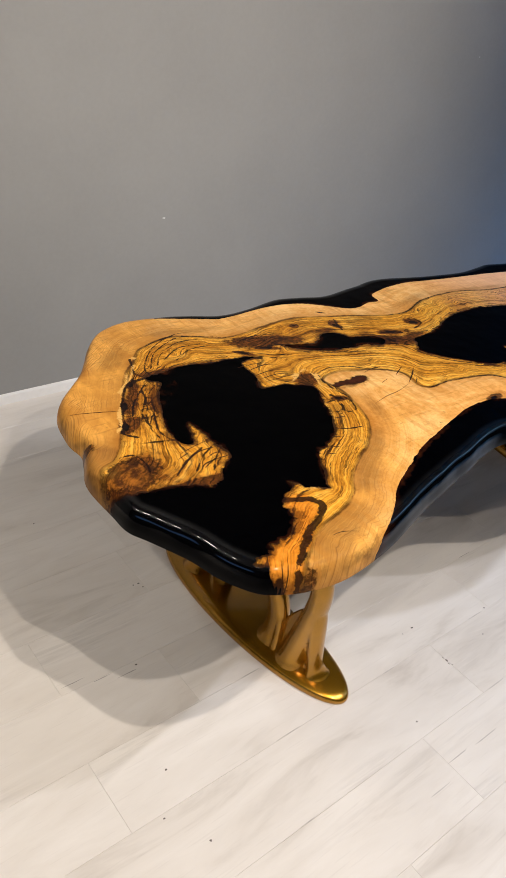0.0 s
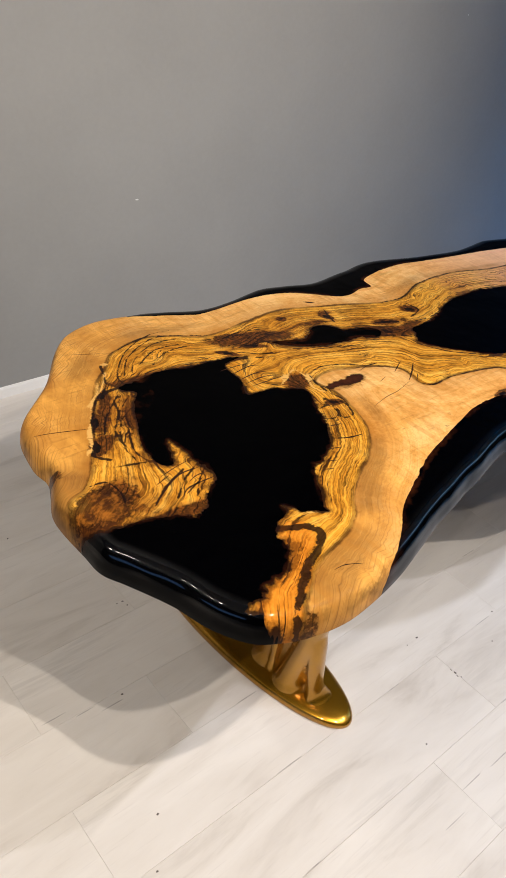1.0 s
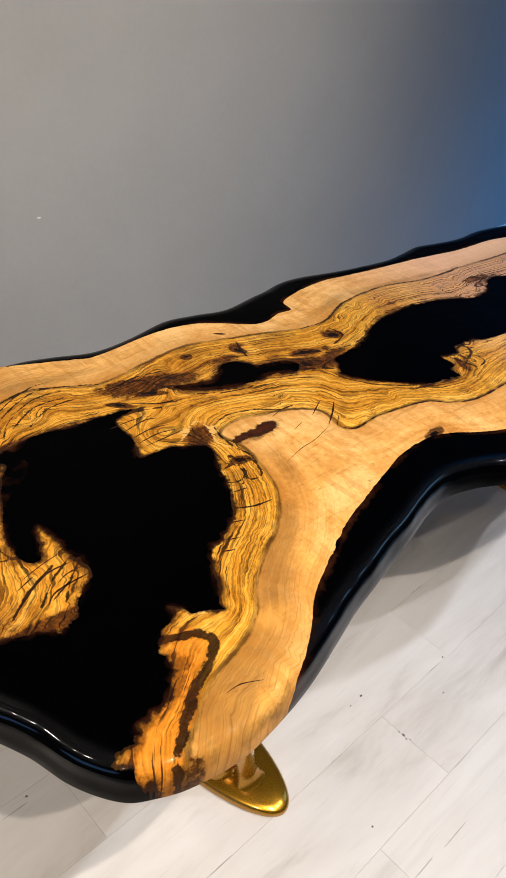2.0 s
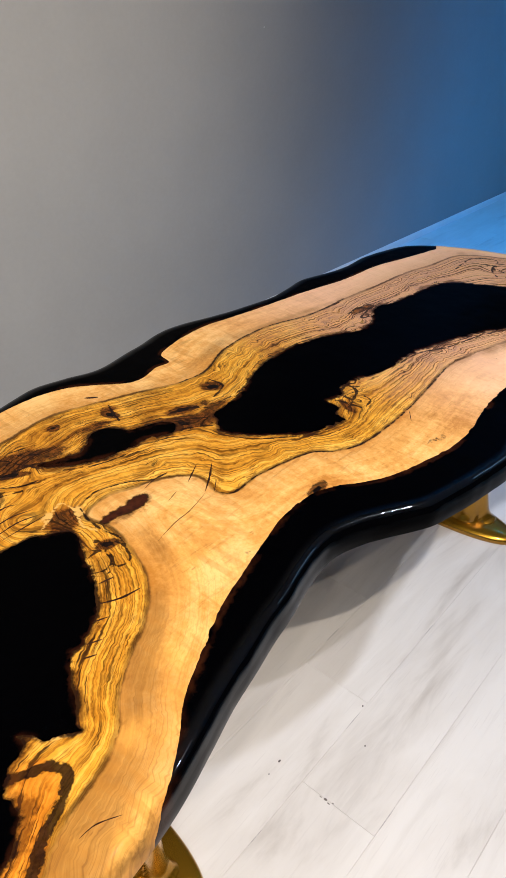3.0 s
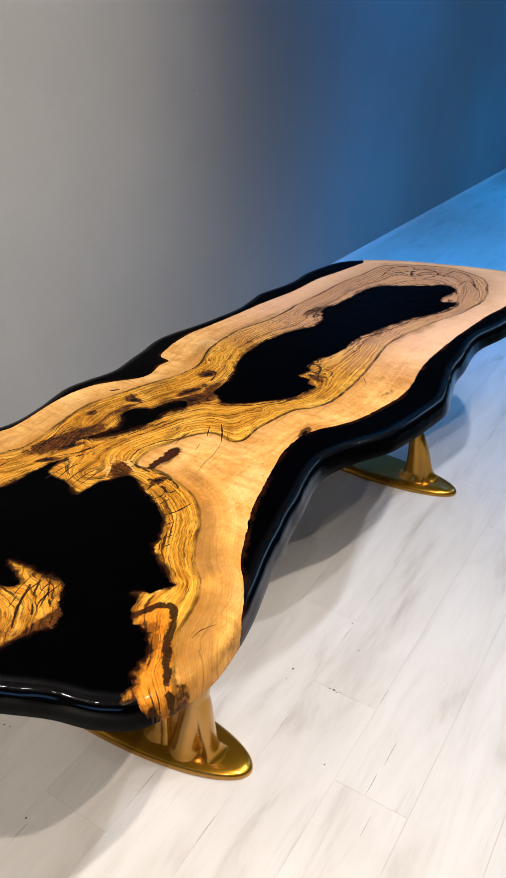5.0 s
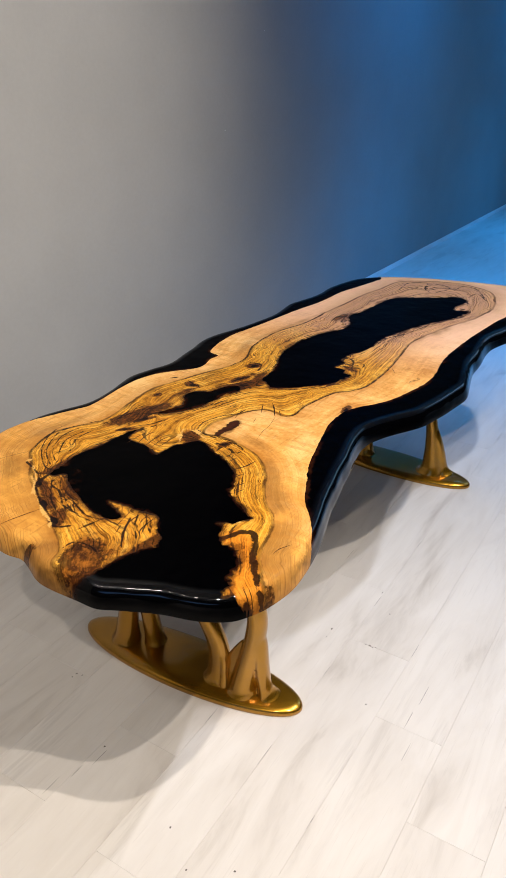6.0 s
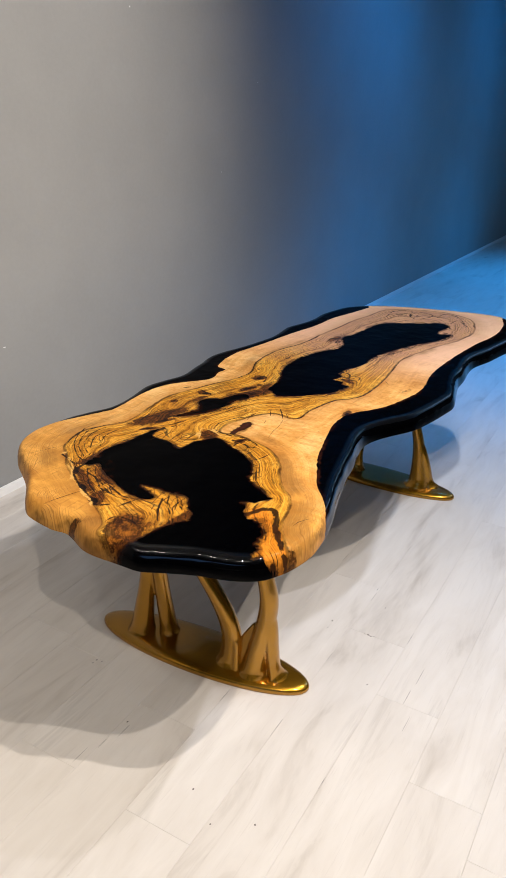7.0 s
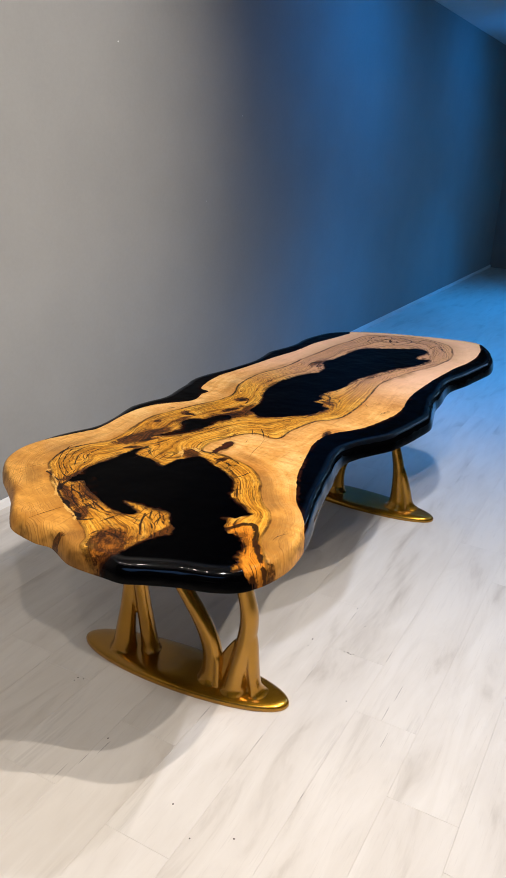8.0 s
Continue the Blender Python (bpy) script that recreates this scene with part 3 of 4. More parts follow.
HEART_BACK = [(-0.95, 0.150), (-0.945, 0.190), (-0.928, 0.230), (-0.893, 0.245), (-0.862, 0.276), (-0.815, 0.346), (-0.758, 0.444), (-0.700, 0.532), (-0.649, 0.583), (-0.595, 0.638), (-0.499, 0.665), (-0.436, 0.646), (-0.352, 0.602),
              (-0.194, 0.621), (-0.089, 0.629), (0.007, 0.600), (0.107, 0.569), (0.205, 0.532), (0.296, 0.528), (0.418, 0.572), (0.585, 0.580), (0.760, 0.540), (0.920, 0.535), (1.075, 0.522), (1.245, 0.513),
              (1.381, 0.487), (1.538, 0.465), (1.620, 0.373), (1.665, 0.263), (1.665, 0.160)]
HEART_FRONT = [(1.592, 0.035), (1.381, -0.030), (1.191, -0.010), (1.071, 0.031), (0.937, 0.070), (0.831, 0.092), (0.741, 0.100), (0.602, 0.082), (0.458, 0.067), (0.303, 0.068), (0.230, 0.095), (0.180, 0.134),
               (0.055, 0.161), (-0.025, 0.160), (-0.049, 0.186), (-0.037, 0.247), (-0.079, 0.284), (-0.146, 0.311), (-0.204, 0.328), (-0.265, 0.312), (-0.256, 0.254), (-0.279, 0.164), (-0.306, 0.107), (-0.365, 0.052),
               (-0.439, 0.013), (-0.497, -0.027), (-0.527, -0.063), (-0.587, -0.093), (-0.639, -0.106), (-0.680, -0.121), (-0.714, -0.144), (-0.745, -0.168), (-0.770, -0.195), (-0.80, -0.27), (-1.05, -0.15), (-1.05, 0.12)]
# bark and burl patches: place, half length, half width, turn in degrees, strength
BARK_NEAR = [(-0.735, 0.440, 0.070, 0.012, 58, 0.9), (-0.795, 0.345, 0.030, 0.016, 40, 0.9), (-0.853, 0.205, 0.038, 0.030, 10, 0.95), (-0.915, 0.160, 0.035, 0.028, 30, 0.85),
             (-0.780, 0.108, 0.075, 0.011, -5, 0.95), 
             # the patch at (-0.918, 0.326) also paints the shade in the rim notch
             (-0.300, 0.335, 0.030, 0.018, 20, 1.0), (-0.918, 0.326, 0.022, 0.009, -62, 1.2), (-0.945, 0.142, 0.022, 0.014, 15, 1.0), (-0.690, 0.400, 0.075, 0.032, 58, 0.60), (-0.625, 0.515, 0.060, 0.012, -5, 0.8),
             (-0.835, 0.165, 0.045, 0.040, 0, 0.50), (-0.660, 0.195, 0.030, 0.016, 60, 0.6), (-0.757, -0.192, 0.016, 0.010, 20, 0.6)]
BARK_FAR = [(-0.262, 0.543, 0.078, 0.021, -14, 1.3), (0.095, 0.400, 0.06, 0.020, -25, 1.3), (-0.070, 0.530, 0.07, 0.012, -10, 0.7), (-0.150, 0.450, 0.06, 0.012, -15, 0.7),
            (0.440, 0.215, 0.06, 0.016, 25, 0.36), (0.180, 0.400, 0.05, 0.012, 5, 0.7), (-0.305, 0.322, 0.026, 0.015, 25, 1.3), (0.402, 0.182, 0.022, 0.006, 65, 1.3),
           
            (0.248, 0.462, 0.016, 0.011, -40, 2.2), (0.119, 0.443, 0.014, 0.008, 0, 2.2), (-0.003, 0.540, 0.008, 0.014, 20, 2.2), (-0.291, 0.226, 0.012, 0.007, -20, 2.2),
            (-0.124, 0.586, 0.010, 0.007, 0, 1.6), (-0.768, 0.415, 0.018, 0.007, 62, 2.2), (-0.808, 0.342, 0.016, 0.007, 60, 2.2), (-0.710, 0.488, 0.012, 0.006, 50, 2.0), (0.150, 0.435, 0.05, 0.012, -20, 0.6), (0.006, 0.558, 0.018, 0.012, 0, 0.85),
            (0.252, 0.468, 0.022, 0.014, -40, 1.0), (0.078, 0.402, 0.036, 0.016, -28, 1.5), (0.122, 0.442, 0.026, 0.009, -20, 1.9), (-0.288, 0.512, 0.022, 0.006, -30, 2.2), (-0.364, 0.510, 0.018, 0.005, -42, 1.9), (0.900, 0.435, 0.05, 0.014, 10, 0.62), (0.092, 0.047, 0.020, 0.009, 10, 1.9),
            (0.418, -0.042, 0.035, 0.008, -20, 0.5), (1.43, 0.14, 0.03, 0.03, 0, 0.5)]
CREAM = [(-0.640, 0.600, 0.012, 0.008, 0, 1), (-0.700, 0.525, 0.020, 0.007, 55, 1), (-0.742, 0.478, 0.018, 0.006, 40, 1), (-0.795, 0.392, 0.025, 0.005, 55, 1),
         (-0.830, 0.335, 0.012, 0.005, 45, 1), (-0.318, 0.362, 0.020, 0.008, 15, 1), (-0.262, 0.335, 0.018, 0.007, 70, 1), (-0.595, 0.005, 0.020, 0.010, 60, 0.8)]
# pale bark-edge strokes: points, half width
CREAM_LINES = [([(-0.346, 0.337), (-0.317, 0.353), (-0.278, 0.374), (-0.268, 0.352), (-0.277, 0.322), (-0.288, 0.292), (-0.279, 0.266)], 0.0034),
               ([(-0.655, 0.570), (-0.690, 0.522), (-0.738, 0.480), (-0.785, 0.405), (-0.822, 0.335)], 0.0034), ([(-0.566, -0.030), (-0.590, -0.012), (-0.610, 0.012)], 0.0040)]
# smooth honey-orange zones: place, half length, half width, turn in degrees
HONEY = [(-0.655, -0.050, 0.048, 0.034, 50), (-0.715, -0.105, 0.070, 0.034, 42), (-0.785, -0.150, 0.050, 0.040, 40), (-0.905, 0.165, 0.030, 0.030, 0)]
# weathered sapwood: place, half length, half width, turn in degrees, strength
GREY_WOOD = [(-0.640, -0.140, 0.090, 0.035, 22, 1.0), (-0.400, 0.010, 0.130, 0.022, 38, 0.9), (-0.240, 0.150, 0.060, 0.020, 70, 0.7), (-0.905, 0.285, 0.050, 0.050, 40, 0.6), (-0.915, 0.240, 0.040, 0.060, 0, 1.2),
             (-0.690, 0.610, 0.060, 0.025, 45, 0.8), (-0.450, 0.680, 0.120, 0.016, -10, 0.6), (0.350, 0.580, 0.120, 0.016, 15, 0.7), (0.700, 0.570, 0.250, 0.014, -8, 0.6), (0.900, 0.070, 0.250, 0.020, -15, 0.6), (1.560, 0.420, 0.060, 0.060, -50, 0.7)]
# burls: place, half length, half width, turn in degrees
BURLS = [(-0.890, 0.188, 0.048, 0.044, 20), (0.900, 0.452, 0.050, 0.012, -8)]
# centres round which the rings curl: place, reach
SWIRLS = [(-0.355, 0.385, 0.055), (-0.535, 0.570, 0.060), (-0.190, 0.580, 0.045), (1.500, 0.310, 0.090), (0.245, 0.470, 0.035), (0.440, 0.180, 0.04)]
# dark veins and splits: points, half width
VEINS_NEAR = [
    ([(-0.670, -0.015), (-0.639, -0.030), (-0.617, -0.041), (-0.611, -0.061), (-0.627, -0.076), (-0.655, -0.093), (-0.683, -0.107), (-0.707, -0.124), (-0.729, -0.140), (-0.749, -0.157), (-0.766, -0.170), (-0.775, -0.186)], 0.0074),
    ([(-0.648, 0.597), (-0.682, 0.522), (-0.726, 0.484), (-0.763, 0.435), (-0.802, 0.359), (-0.826, 0.322), (-0.804, 0.295)], 0.0042),
    ([(-0.877, 0.249), (-0.847, 0.244), (-0.841, 0.208), (-0.849, 0.177)], 0.0024), ([(-0.700, 0.460), (-0.716, 0.413), (-0.751, 0.372), (-0.762, 0.314)], 0.0030),
    ([(-0.300, 0.455), (-0.338, 0.469), (-0.392, 0.485), (-0.464, 0.497)], 0.0030), ([(-0.812, 0.274), (-0.782, 0.265), (-0.740, 0.252)], 0.0040), ([(-0.700, 0.500), (-0.657, 0.506), (-0.584, 0.510), (-0.497, 0.504), (-0.416, 0.482), (-0.325, 0.474)], 0.0060),
    ([(-0.709, 0.204), (-0.768, 0.177), (-0.808, 0.146)], 0.0030),
    ([(-0.660, 0.215), (-0.705, 0.190), (-0.725, 0.178), (-0.765, 0.142)], 0.0024), ([(-0.670, 0.190), (-0.705, 0.160), (-0.735, 0.125)], 0.0018)]
VEINS_MIDDLE = [
    ([(-0.321, 0.234), (-0.303, 0.211), (-0.316, 0.181), (-0.342, 0.170), (-0.361, 0.184)], 0.0018), ([(-0.300, 0.242), (-0.275, 0.211), (-0.289, 0.170), (-0.316, 0.170)], 0.0018),
    ([(-0.345, 0.566), (-0.274, 0.567), (-0.252, 0.529), (-0.226, 0.477)], 0.0024)]
VEINS_FAR = [
    ([(0.103, 0.319), (0.140, 0.255), (0.187, 0.213), (0.239, 0.174), (0.302, 0.153)], 0.0027),
    ([(-0.056, 0.484), (-0.011, 0.445), (0.043, 0.413)], 0.0036), ([(0.020, 0.573), (0.003, 0.537), (-0.005, 0.510)], 0.0030), ([(0.269, 0.493), (0.269, 0.449), (0.216, 0.430)], 0.0030),
    ([(0.474, 0.240), (0.500, 0.208)], 0.0024), ([(0.887, 0.470), (0.957, 0.452), (0.845, 0.425), (0.884, 0.409)], 0.0030)]

# arcs of the growth rings beside the open pocket
VEINS_WING = [
    ([(-0.420, 0.668), (-0.478, 0.670), (-0.566, 0.628), (-0.635, 0.551), (-0.644, 0.515)], 0.0017), ([(-0.430, 0.645), (-0.486, 0.650), (-0.574, 0.604), (-0.626, 0.538)], 0.0015),
    ([(-0.430, 0.625), (-0.494, 0.628), (-0.567, 0.588), (-0.604, 0.541)], 0.0018), ([(-0.440, 0.600), (-0.505, 0.602), (-0.573, 0.562)], 0.0015), ([(-0.410, 0.580), (-0.480, 0.584), (-0.545, 0.548)], 0.0018),
    ([(-0.670, 0.432), (-0.726, 0.390), (-0.762, 0.325), (-0.767, 0.275)], 0.0020), ([(-0.658, 0.468), (-0.720, 0.412), (-0.762, 0.353)], 0.0018),
    ([(-0.633, 0.444), (-0.706, 0.391), (-0.751, 0.307), (-0.751, 0.261)], 0.0018), ([(-0.679, 0.479), (-0.744, 0.417), (-0.774, 0.371)], 0.0022)]
# dark seams round the eye knot, and contours of the burled far end
VEINS_KNOT = [
    ([(-0.231, 0.350), (-0.202, 0.353), (-0.145, 0.332), (-0.105, 0.303), (-0.071, 0.299)], 0.0022), ([(-0.260, 0.334), (-0.270, 0.299), (-0.271, 0.261), (-0.264, 0.224), (-0.275, 0.194), (-0.289, 0.169), (-0.313, 0.169), (-0.319, 0.185)], 0.0026),
    ([(-0.335, 0.223), (-0.315, 0.223), (-0.309, 0.208), (-0.317, 0.187), (-0.340, 0.181), (-0.359, 0.192)], 0.0022), ([(-0.298, 0.245), (-0.295, 0.226), (-0.276, 0.218)], 0.0060)]
VEINS_END = [
    ([(1.398, 0.407), (1.546, 0.415), (1.596, 0.344), (1.498, 0.317), (1.452, 0.277)], 0.0040), ([(1.470, 0.252), (1.565, 0.223), (1.602, 0.280), (1.565, 0.332)], 0.0040), ([(1.547, 0.195), (1.632, 0.182), (1.619, 0.114), (1.507, 0.048)], 0.0040),
    ([(1.462, 0.401), (1.522, 0.337), (1.499, 0.263)], 0.0034), ([(1.467, 0.105), (1.547, 0.091), (1.457, 0.023)], 0.0034),
    ([(0.484, 0.267), (0.468, 0.233), (0.440, 0.234), (0.433, 0.188)], 0.0042), ([(0.488, 0.244), (0.476, 0.203), (0.411, 0.177)], 0.0042), ([(0.404, 0.214), (0.414, 0.183), (0.420, 0.154)], 0.0045), ([(0.469, 0.175), (0.463, 0.155), (0.432, 0.147)], 0.0030),
    ([(0.834, 0.464), (0.894, 0.467), (0.920, 0.437)], 0.0040), ([(0.670, 0.199), (0.767, 0.192), (0.858, 0.152), (0.972, 0.125), (1.044, 0.098), (1.172, 0.040)], 0.0034)]
# the dark border between heartwood and sapwood
VEINS_SEAM = [
    ([(-0.049, 0.186), (-0.025, 0.160), (0.055, 0.161), (0.180, 0.134), (0.230, 0.095), (0.303, 0.068), (0.458, 0.067), (0.602, 0.082), (0.741, 0.100)], 0.0022),
    ([(-0.352, 0.602), (-0.436, 0.646), (-0.499, 0.665), (-0.595, 0.638)], 0.0020), ([(0.205, 0.532), (0.296, 0.528), (0.418, 0.572), (0.585, 0.580), (0.760, 0.540), (0.920, 0.535)], 0.0022)]
# splinters between the slit and the long inlay, and short strokes beside the slit
VEINS_SLIT = [
    ([(0.035, 0.398), (0.085, 0.376), (0.120, 0.352)], 0.0040), ([(0.060, 0.425), (0.110, 0.400), (0.150, 0.372)], 0.0030), ([(0.095, 0.450), (0.140, 0.436), (0.172, 0.405)], 0.0040), ([(0.150, 0.432), (0.200, 0.408), (0.245, 0.402)], 0.0024),
    ([(-0.330, 0.572), (-0.270, 0.580), (-0.190, 0.562)], 0.0022), ([(-0.300, 0.512), (-0.240, 0.512), (-0.205, 0.490)], 0.0034), ([(-0.205, 0.452), (-0.150, 0.420), (-0.080, 0.402)], 0.0022), ([(-0.240, 0.560), (-0.210, 0.535), (-0.195, 0.510)], 0.0024)]
VEINS = VEINS_SEAM + VEINS_SLIT + VEINS_NEAR + VEINS_MIDDLE + VEINS_FAR + VEINS_WING + VEINS_KNOT + VEINS_END

rim_curve = curve_through(BACK + FAR_END + FRONT + NEAR_END, 0.006)
# a slight unevenness of the hand-finished edge
rim_curve = [p + Vector((noise.noise(Vector((p.x * 9, p.y * 9, 3))), noise.noise(Vector((p.x * 9, p.y * 9, 8))))) * 0.004 for p in rim_curve]
pocket = ragged(curve_through(POCKET_RIGHT + POCKET_LEFT, 0.002), 0.0048, 1.0)
inlay = ragged(curve_through(INLAY_FRONT + INLAY_BACK, 0.002), 0.0050, 2.0)
slit = ragged(curve_through(SLIT, 0.002), 0.0045, 3.0)
eye_knot = ragged(curve_through(EYE_KNOT, 0.002), 0.0034, 4.0)
back_edge = ragged(curve_through(BACK_EDGE, 0.004, False), 0.0014, 5.0) + [Vector((1.66, 0.95)), Vector((-0.47, 0.95))]
front_edge = ragged(curve_through(FRONT_EDGE, 0.004, False), 0.0018, 6.0) + [Vector((1.85, -0.40)), Vector((-0.66, -0.40))]
heart = curve_through(HEART_BACK + HEART_FRONT, 0.004)


def slab_mesh():
    """One triangulated plan of the whole top, with every resin border as an edge of it."""
    pts, edges = [], []

    def loop(curve):
        start = len(pts)
        pts.extend(curve)
        edges.extend((start + i, start + (i + 1) % len(curve)) for i in range(len(curve)))
    for curve in (rim_curve, pocket, inlay, slit, eye_knot, back_edge, front_edge):
        loop(curve)
    outline = np.array([tuple(p) for p in rim_curve])
    n = len(rim_curve)
    for inset in (0.0008, 0.003, 0.007, 0.012, 0.019, 0.027, 0.036, 0.046):
        for i in range(0, n, 1):
            along = rim_curve[(i + 2) % n] - rim_curve[i - 2]
            pts.append(rim_curve[i] + Vector((along.y, -along.x)).normalized() * inset)
    for points, _ in VEINS:
        pts.extend(curve_through(points, 0.002, False))
    grid = np.stack(np.meshgrid(np.arange(-0.95, 1.78, 0.005), np.arange(-0.21, 0.80, 0.005)), -1).reshape(-1, 2)
    grid = grid + np.random.uniform(-0.001, 0.001, grid.shape)
    keep = inside(grid, outline)
    keep[keep] = nearest(grid[keep], outline) > 0.05
    pts.extend(Vector(g) for g in grid[keep])
    verts, _, tris, *_ = geometry.delaunay_2d_cdt(pts, edges, [], 0, 1e-5)
    flat = np.array([tuple(v) for v in verts])
    tris = np.array([t for t in tris if len(t) == 3])
    a, b, c = (flat[tris[:, k]] for k in range(3))
    turned = (b[:, 0] - a[:, 0]) * (c[:, 1] - a[:, 1]) - (b[:, 1] - a[:, 1]) * (c[:, 0] - a[:, 0])
    tris[turned < 0] = tris[turned < 0][:, ::-1]
    middle = flat[tris].mean(1)
    solid = inside(middle, outline)
    return flat, tris[solid], middle[solid], outline


plan, triangles, middles, outline = slab_mesh()
fine_rim = np.array([tuple(p) for p in curve_through([tuple(p) for p in rim_curve], 0.0015)])
depth = nearest(plan, fine_rim)
depth[depth < 0.0007] = 0.0
along = np.roll(fine_rim, -9, 0) - np.roll(fine_rim, 9, 0)
facing = np.column_stack([-along[:, 1], along[:, 0]]) / np.linalg.norm(along, axis=1)[:, None]
rim_tree = kdtree.KDTree(len(fine_rim))
for i, p in enumerate(fine_rim):
    rim_tree.insert((p[0], p[1], 0), i)
rim_tree.balance()
outward = facing[[rim_tree.find((p[0], p[1], 0))[1] for p in plan]]
REACH = 0.023
lean = 1 - np.clip(depth / REACH, 0, 1)
rise = (TOP - EQUATOR) / REACH * lean / np.sqrt(np.clip(1 - lean * lean, 1e-5, 1))
upper_normal = np.column_stack([outward * rise[:, None], np.ones(len(plan))])
fall = np.where(depth < 0.05, (EQUATOR - UNDER) * 16 * np.clip(depth / 0.05, 0.01, 1) ** -0.2, 0)
lower_normal = np.column_stack([outward * fall[:, None], -np.ones(len(plan))])
lower_normal[depth <= 0] = upper_normal[depth <= 0]
upper_normal /= np.linalg.norm(upper_normal, axis=1)[:, None]
lower_normal /= np.linalg.norm(lower_normal, axis=1)[:, None]


def rounded(d, reach, low, high):
    u = 1 - np.clip(d / reach, 0, 1)
    return low + (high - low) * np.sqrt(np.clip(1 - u * u, 0, 1))


upper = rounded(depth, REACH, EQUATOR, TOP)
lower = EQUATOR - (EQUATOR - UNDER) * np.clip(depth / 0.05, 0, 1) ** 0.8
regions = {}
left = np.ones(len(triangles), bool)
for name, curve in (("pocket", pocket), ("inlay", inlay), ("slit", slit), ("eye", eye_knot), ("back", back_edge), ("front", front_edge)):
    regions[name] = inside(middles, np.array([tuple(p) for p in curve])) & left
    left &= ~regions[name]
borders = np.array([tuple(p) for c in (pocket, inlay, slit, eye_knot) for p in c])
all_borders = np.array([tuple(p) for c in (pocket, inlay, slit, eye_knot, back_edge[:-2], front_edge[:-2]) for p in c])
heart_np = np.array([tuple(p) for p in heart])
ring_at = nearest(plan, heart_np) * np.where(inside(plan, heart_np), 1, -1)
rim_at = nearest(plan, borders)
edge_at = nearest(plan, all_borders)
bark_at = np.zeros(len(plan))
cream_at, vein_at, grey_at = np.zeros(len(plan)), np.zeros(len(plan)), np.zeros(len(plan))
for field, patches in ((bark_at, BARK_NEAR + BARK_FAR), (cream_at, CREAM), (grey_at, GREY_WOOD)):
    for x, y, a, b, turn, strength in patches:
        c, s = math.cos(radians(turn)), math.sin(radians(turn))
        u, v = (plan[:, 0] - x) * c + (plan[:, 1] - y) * s, -(plan[:, 0] - x) * s + (plan[:, 1] - y) * c
        np.maximum(field, strength * np.exp(-0.5 * ((u / a) ** 2 + (v / b) ** 2)), out=field)
burl_at, honey_at = np.full(len(plan), -3.0), np.full(len(plan), -3.0)
for field, patches in ((burl_at, BURLS), (honey_at, HONEY)):
    for x, y, a, b, turn in patches:
        c, t = math.cos(radians(turn)), math.sin(radians(turn))
        u, v = (plan[:, 0] - x) * c + (plan[:, 1] - y) * t, -(plan[:, 0] - x) * t + (plan[:, 1] - y) * c
        np.maximum(field, 1 - (u / a) ** 2 - (v / b) ** 2, out=field)
for points, half in VEINS:
    close = (plan[:, 0] > min(p[0] for p in points) - 0.04) & (plan[:, 0] < max(p[0] for p in points) + 0.04)
    away = nearest(plan[close], np.array([tuple(p) for p in curve_through(points, 0.001, False)]))
    vein_at[close] = np.maximum(vein_at[close], max(1.0, half / 0.006) * np.exp(-0.7 * (away / half) ** 2))
for points, half in CREAM_LINES:
    away = nearest(plan, np.array([tuple(p) for p in curve_through(points, 0.001, False)]))
    cream_at = np.maximum(cream_at, 1.15 * np.exp(-0.7 * (away / half) ** 2))
# rings run between the sapwood border and the hollows, and curl round the swirls
within = ring_at > 0
share = ring_at / np.maximum(ring_at + rim_at, 1e-4)
flow = np.where(within, 0.45 * ring_at + 0.060 * share, ring_at)
links = np.concatenate([triangles[:, [0, 1]], triangles[:, [1, 2]], triangles[:, [2, 0]]])
links = np.concatenate([links, links[:, ::-1]])
degree = np.maximum(np.bincount(links[:, 0], minlength=len(plan)), 1)
for _ in range(24):
    flow = 0.4 * flow + 0.6 * np.bincount(links[:, 0], flow[links[:, 1]], len(plan)) / degree
for x, y, reach in SWIRLS:
    away = np.hypot(plan[:, 0] - x, plan[:, 1] - y)
    pull = 0.42 * np.exp(-(away / reach) ** 2) * within
    flow = flow * (1 - pull) + (0.02 + away) * pull
ring_at = np.where(within, np.maximum(ring_at, 0), ring_at)

table = tagged(new("dining_table"), "large live-edge wood and black resin dining table on gold legs", "table")


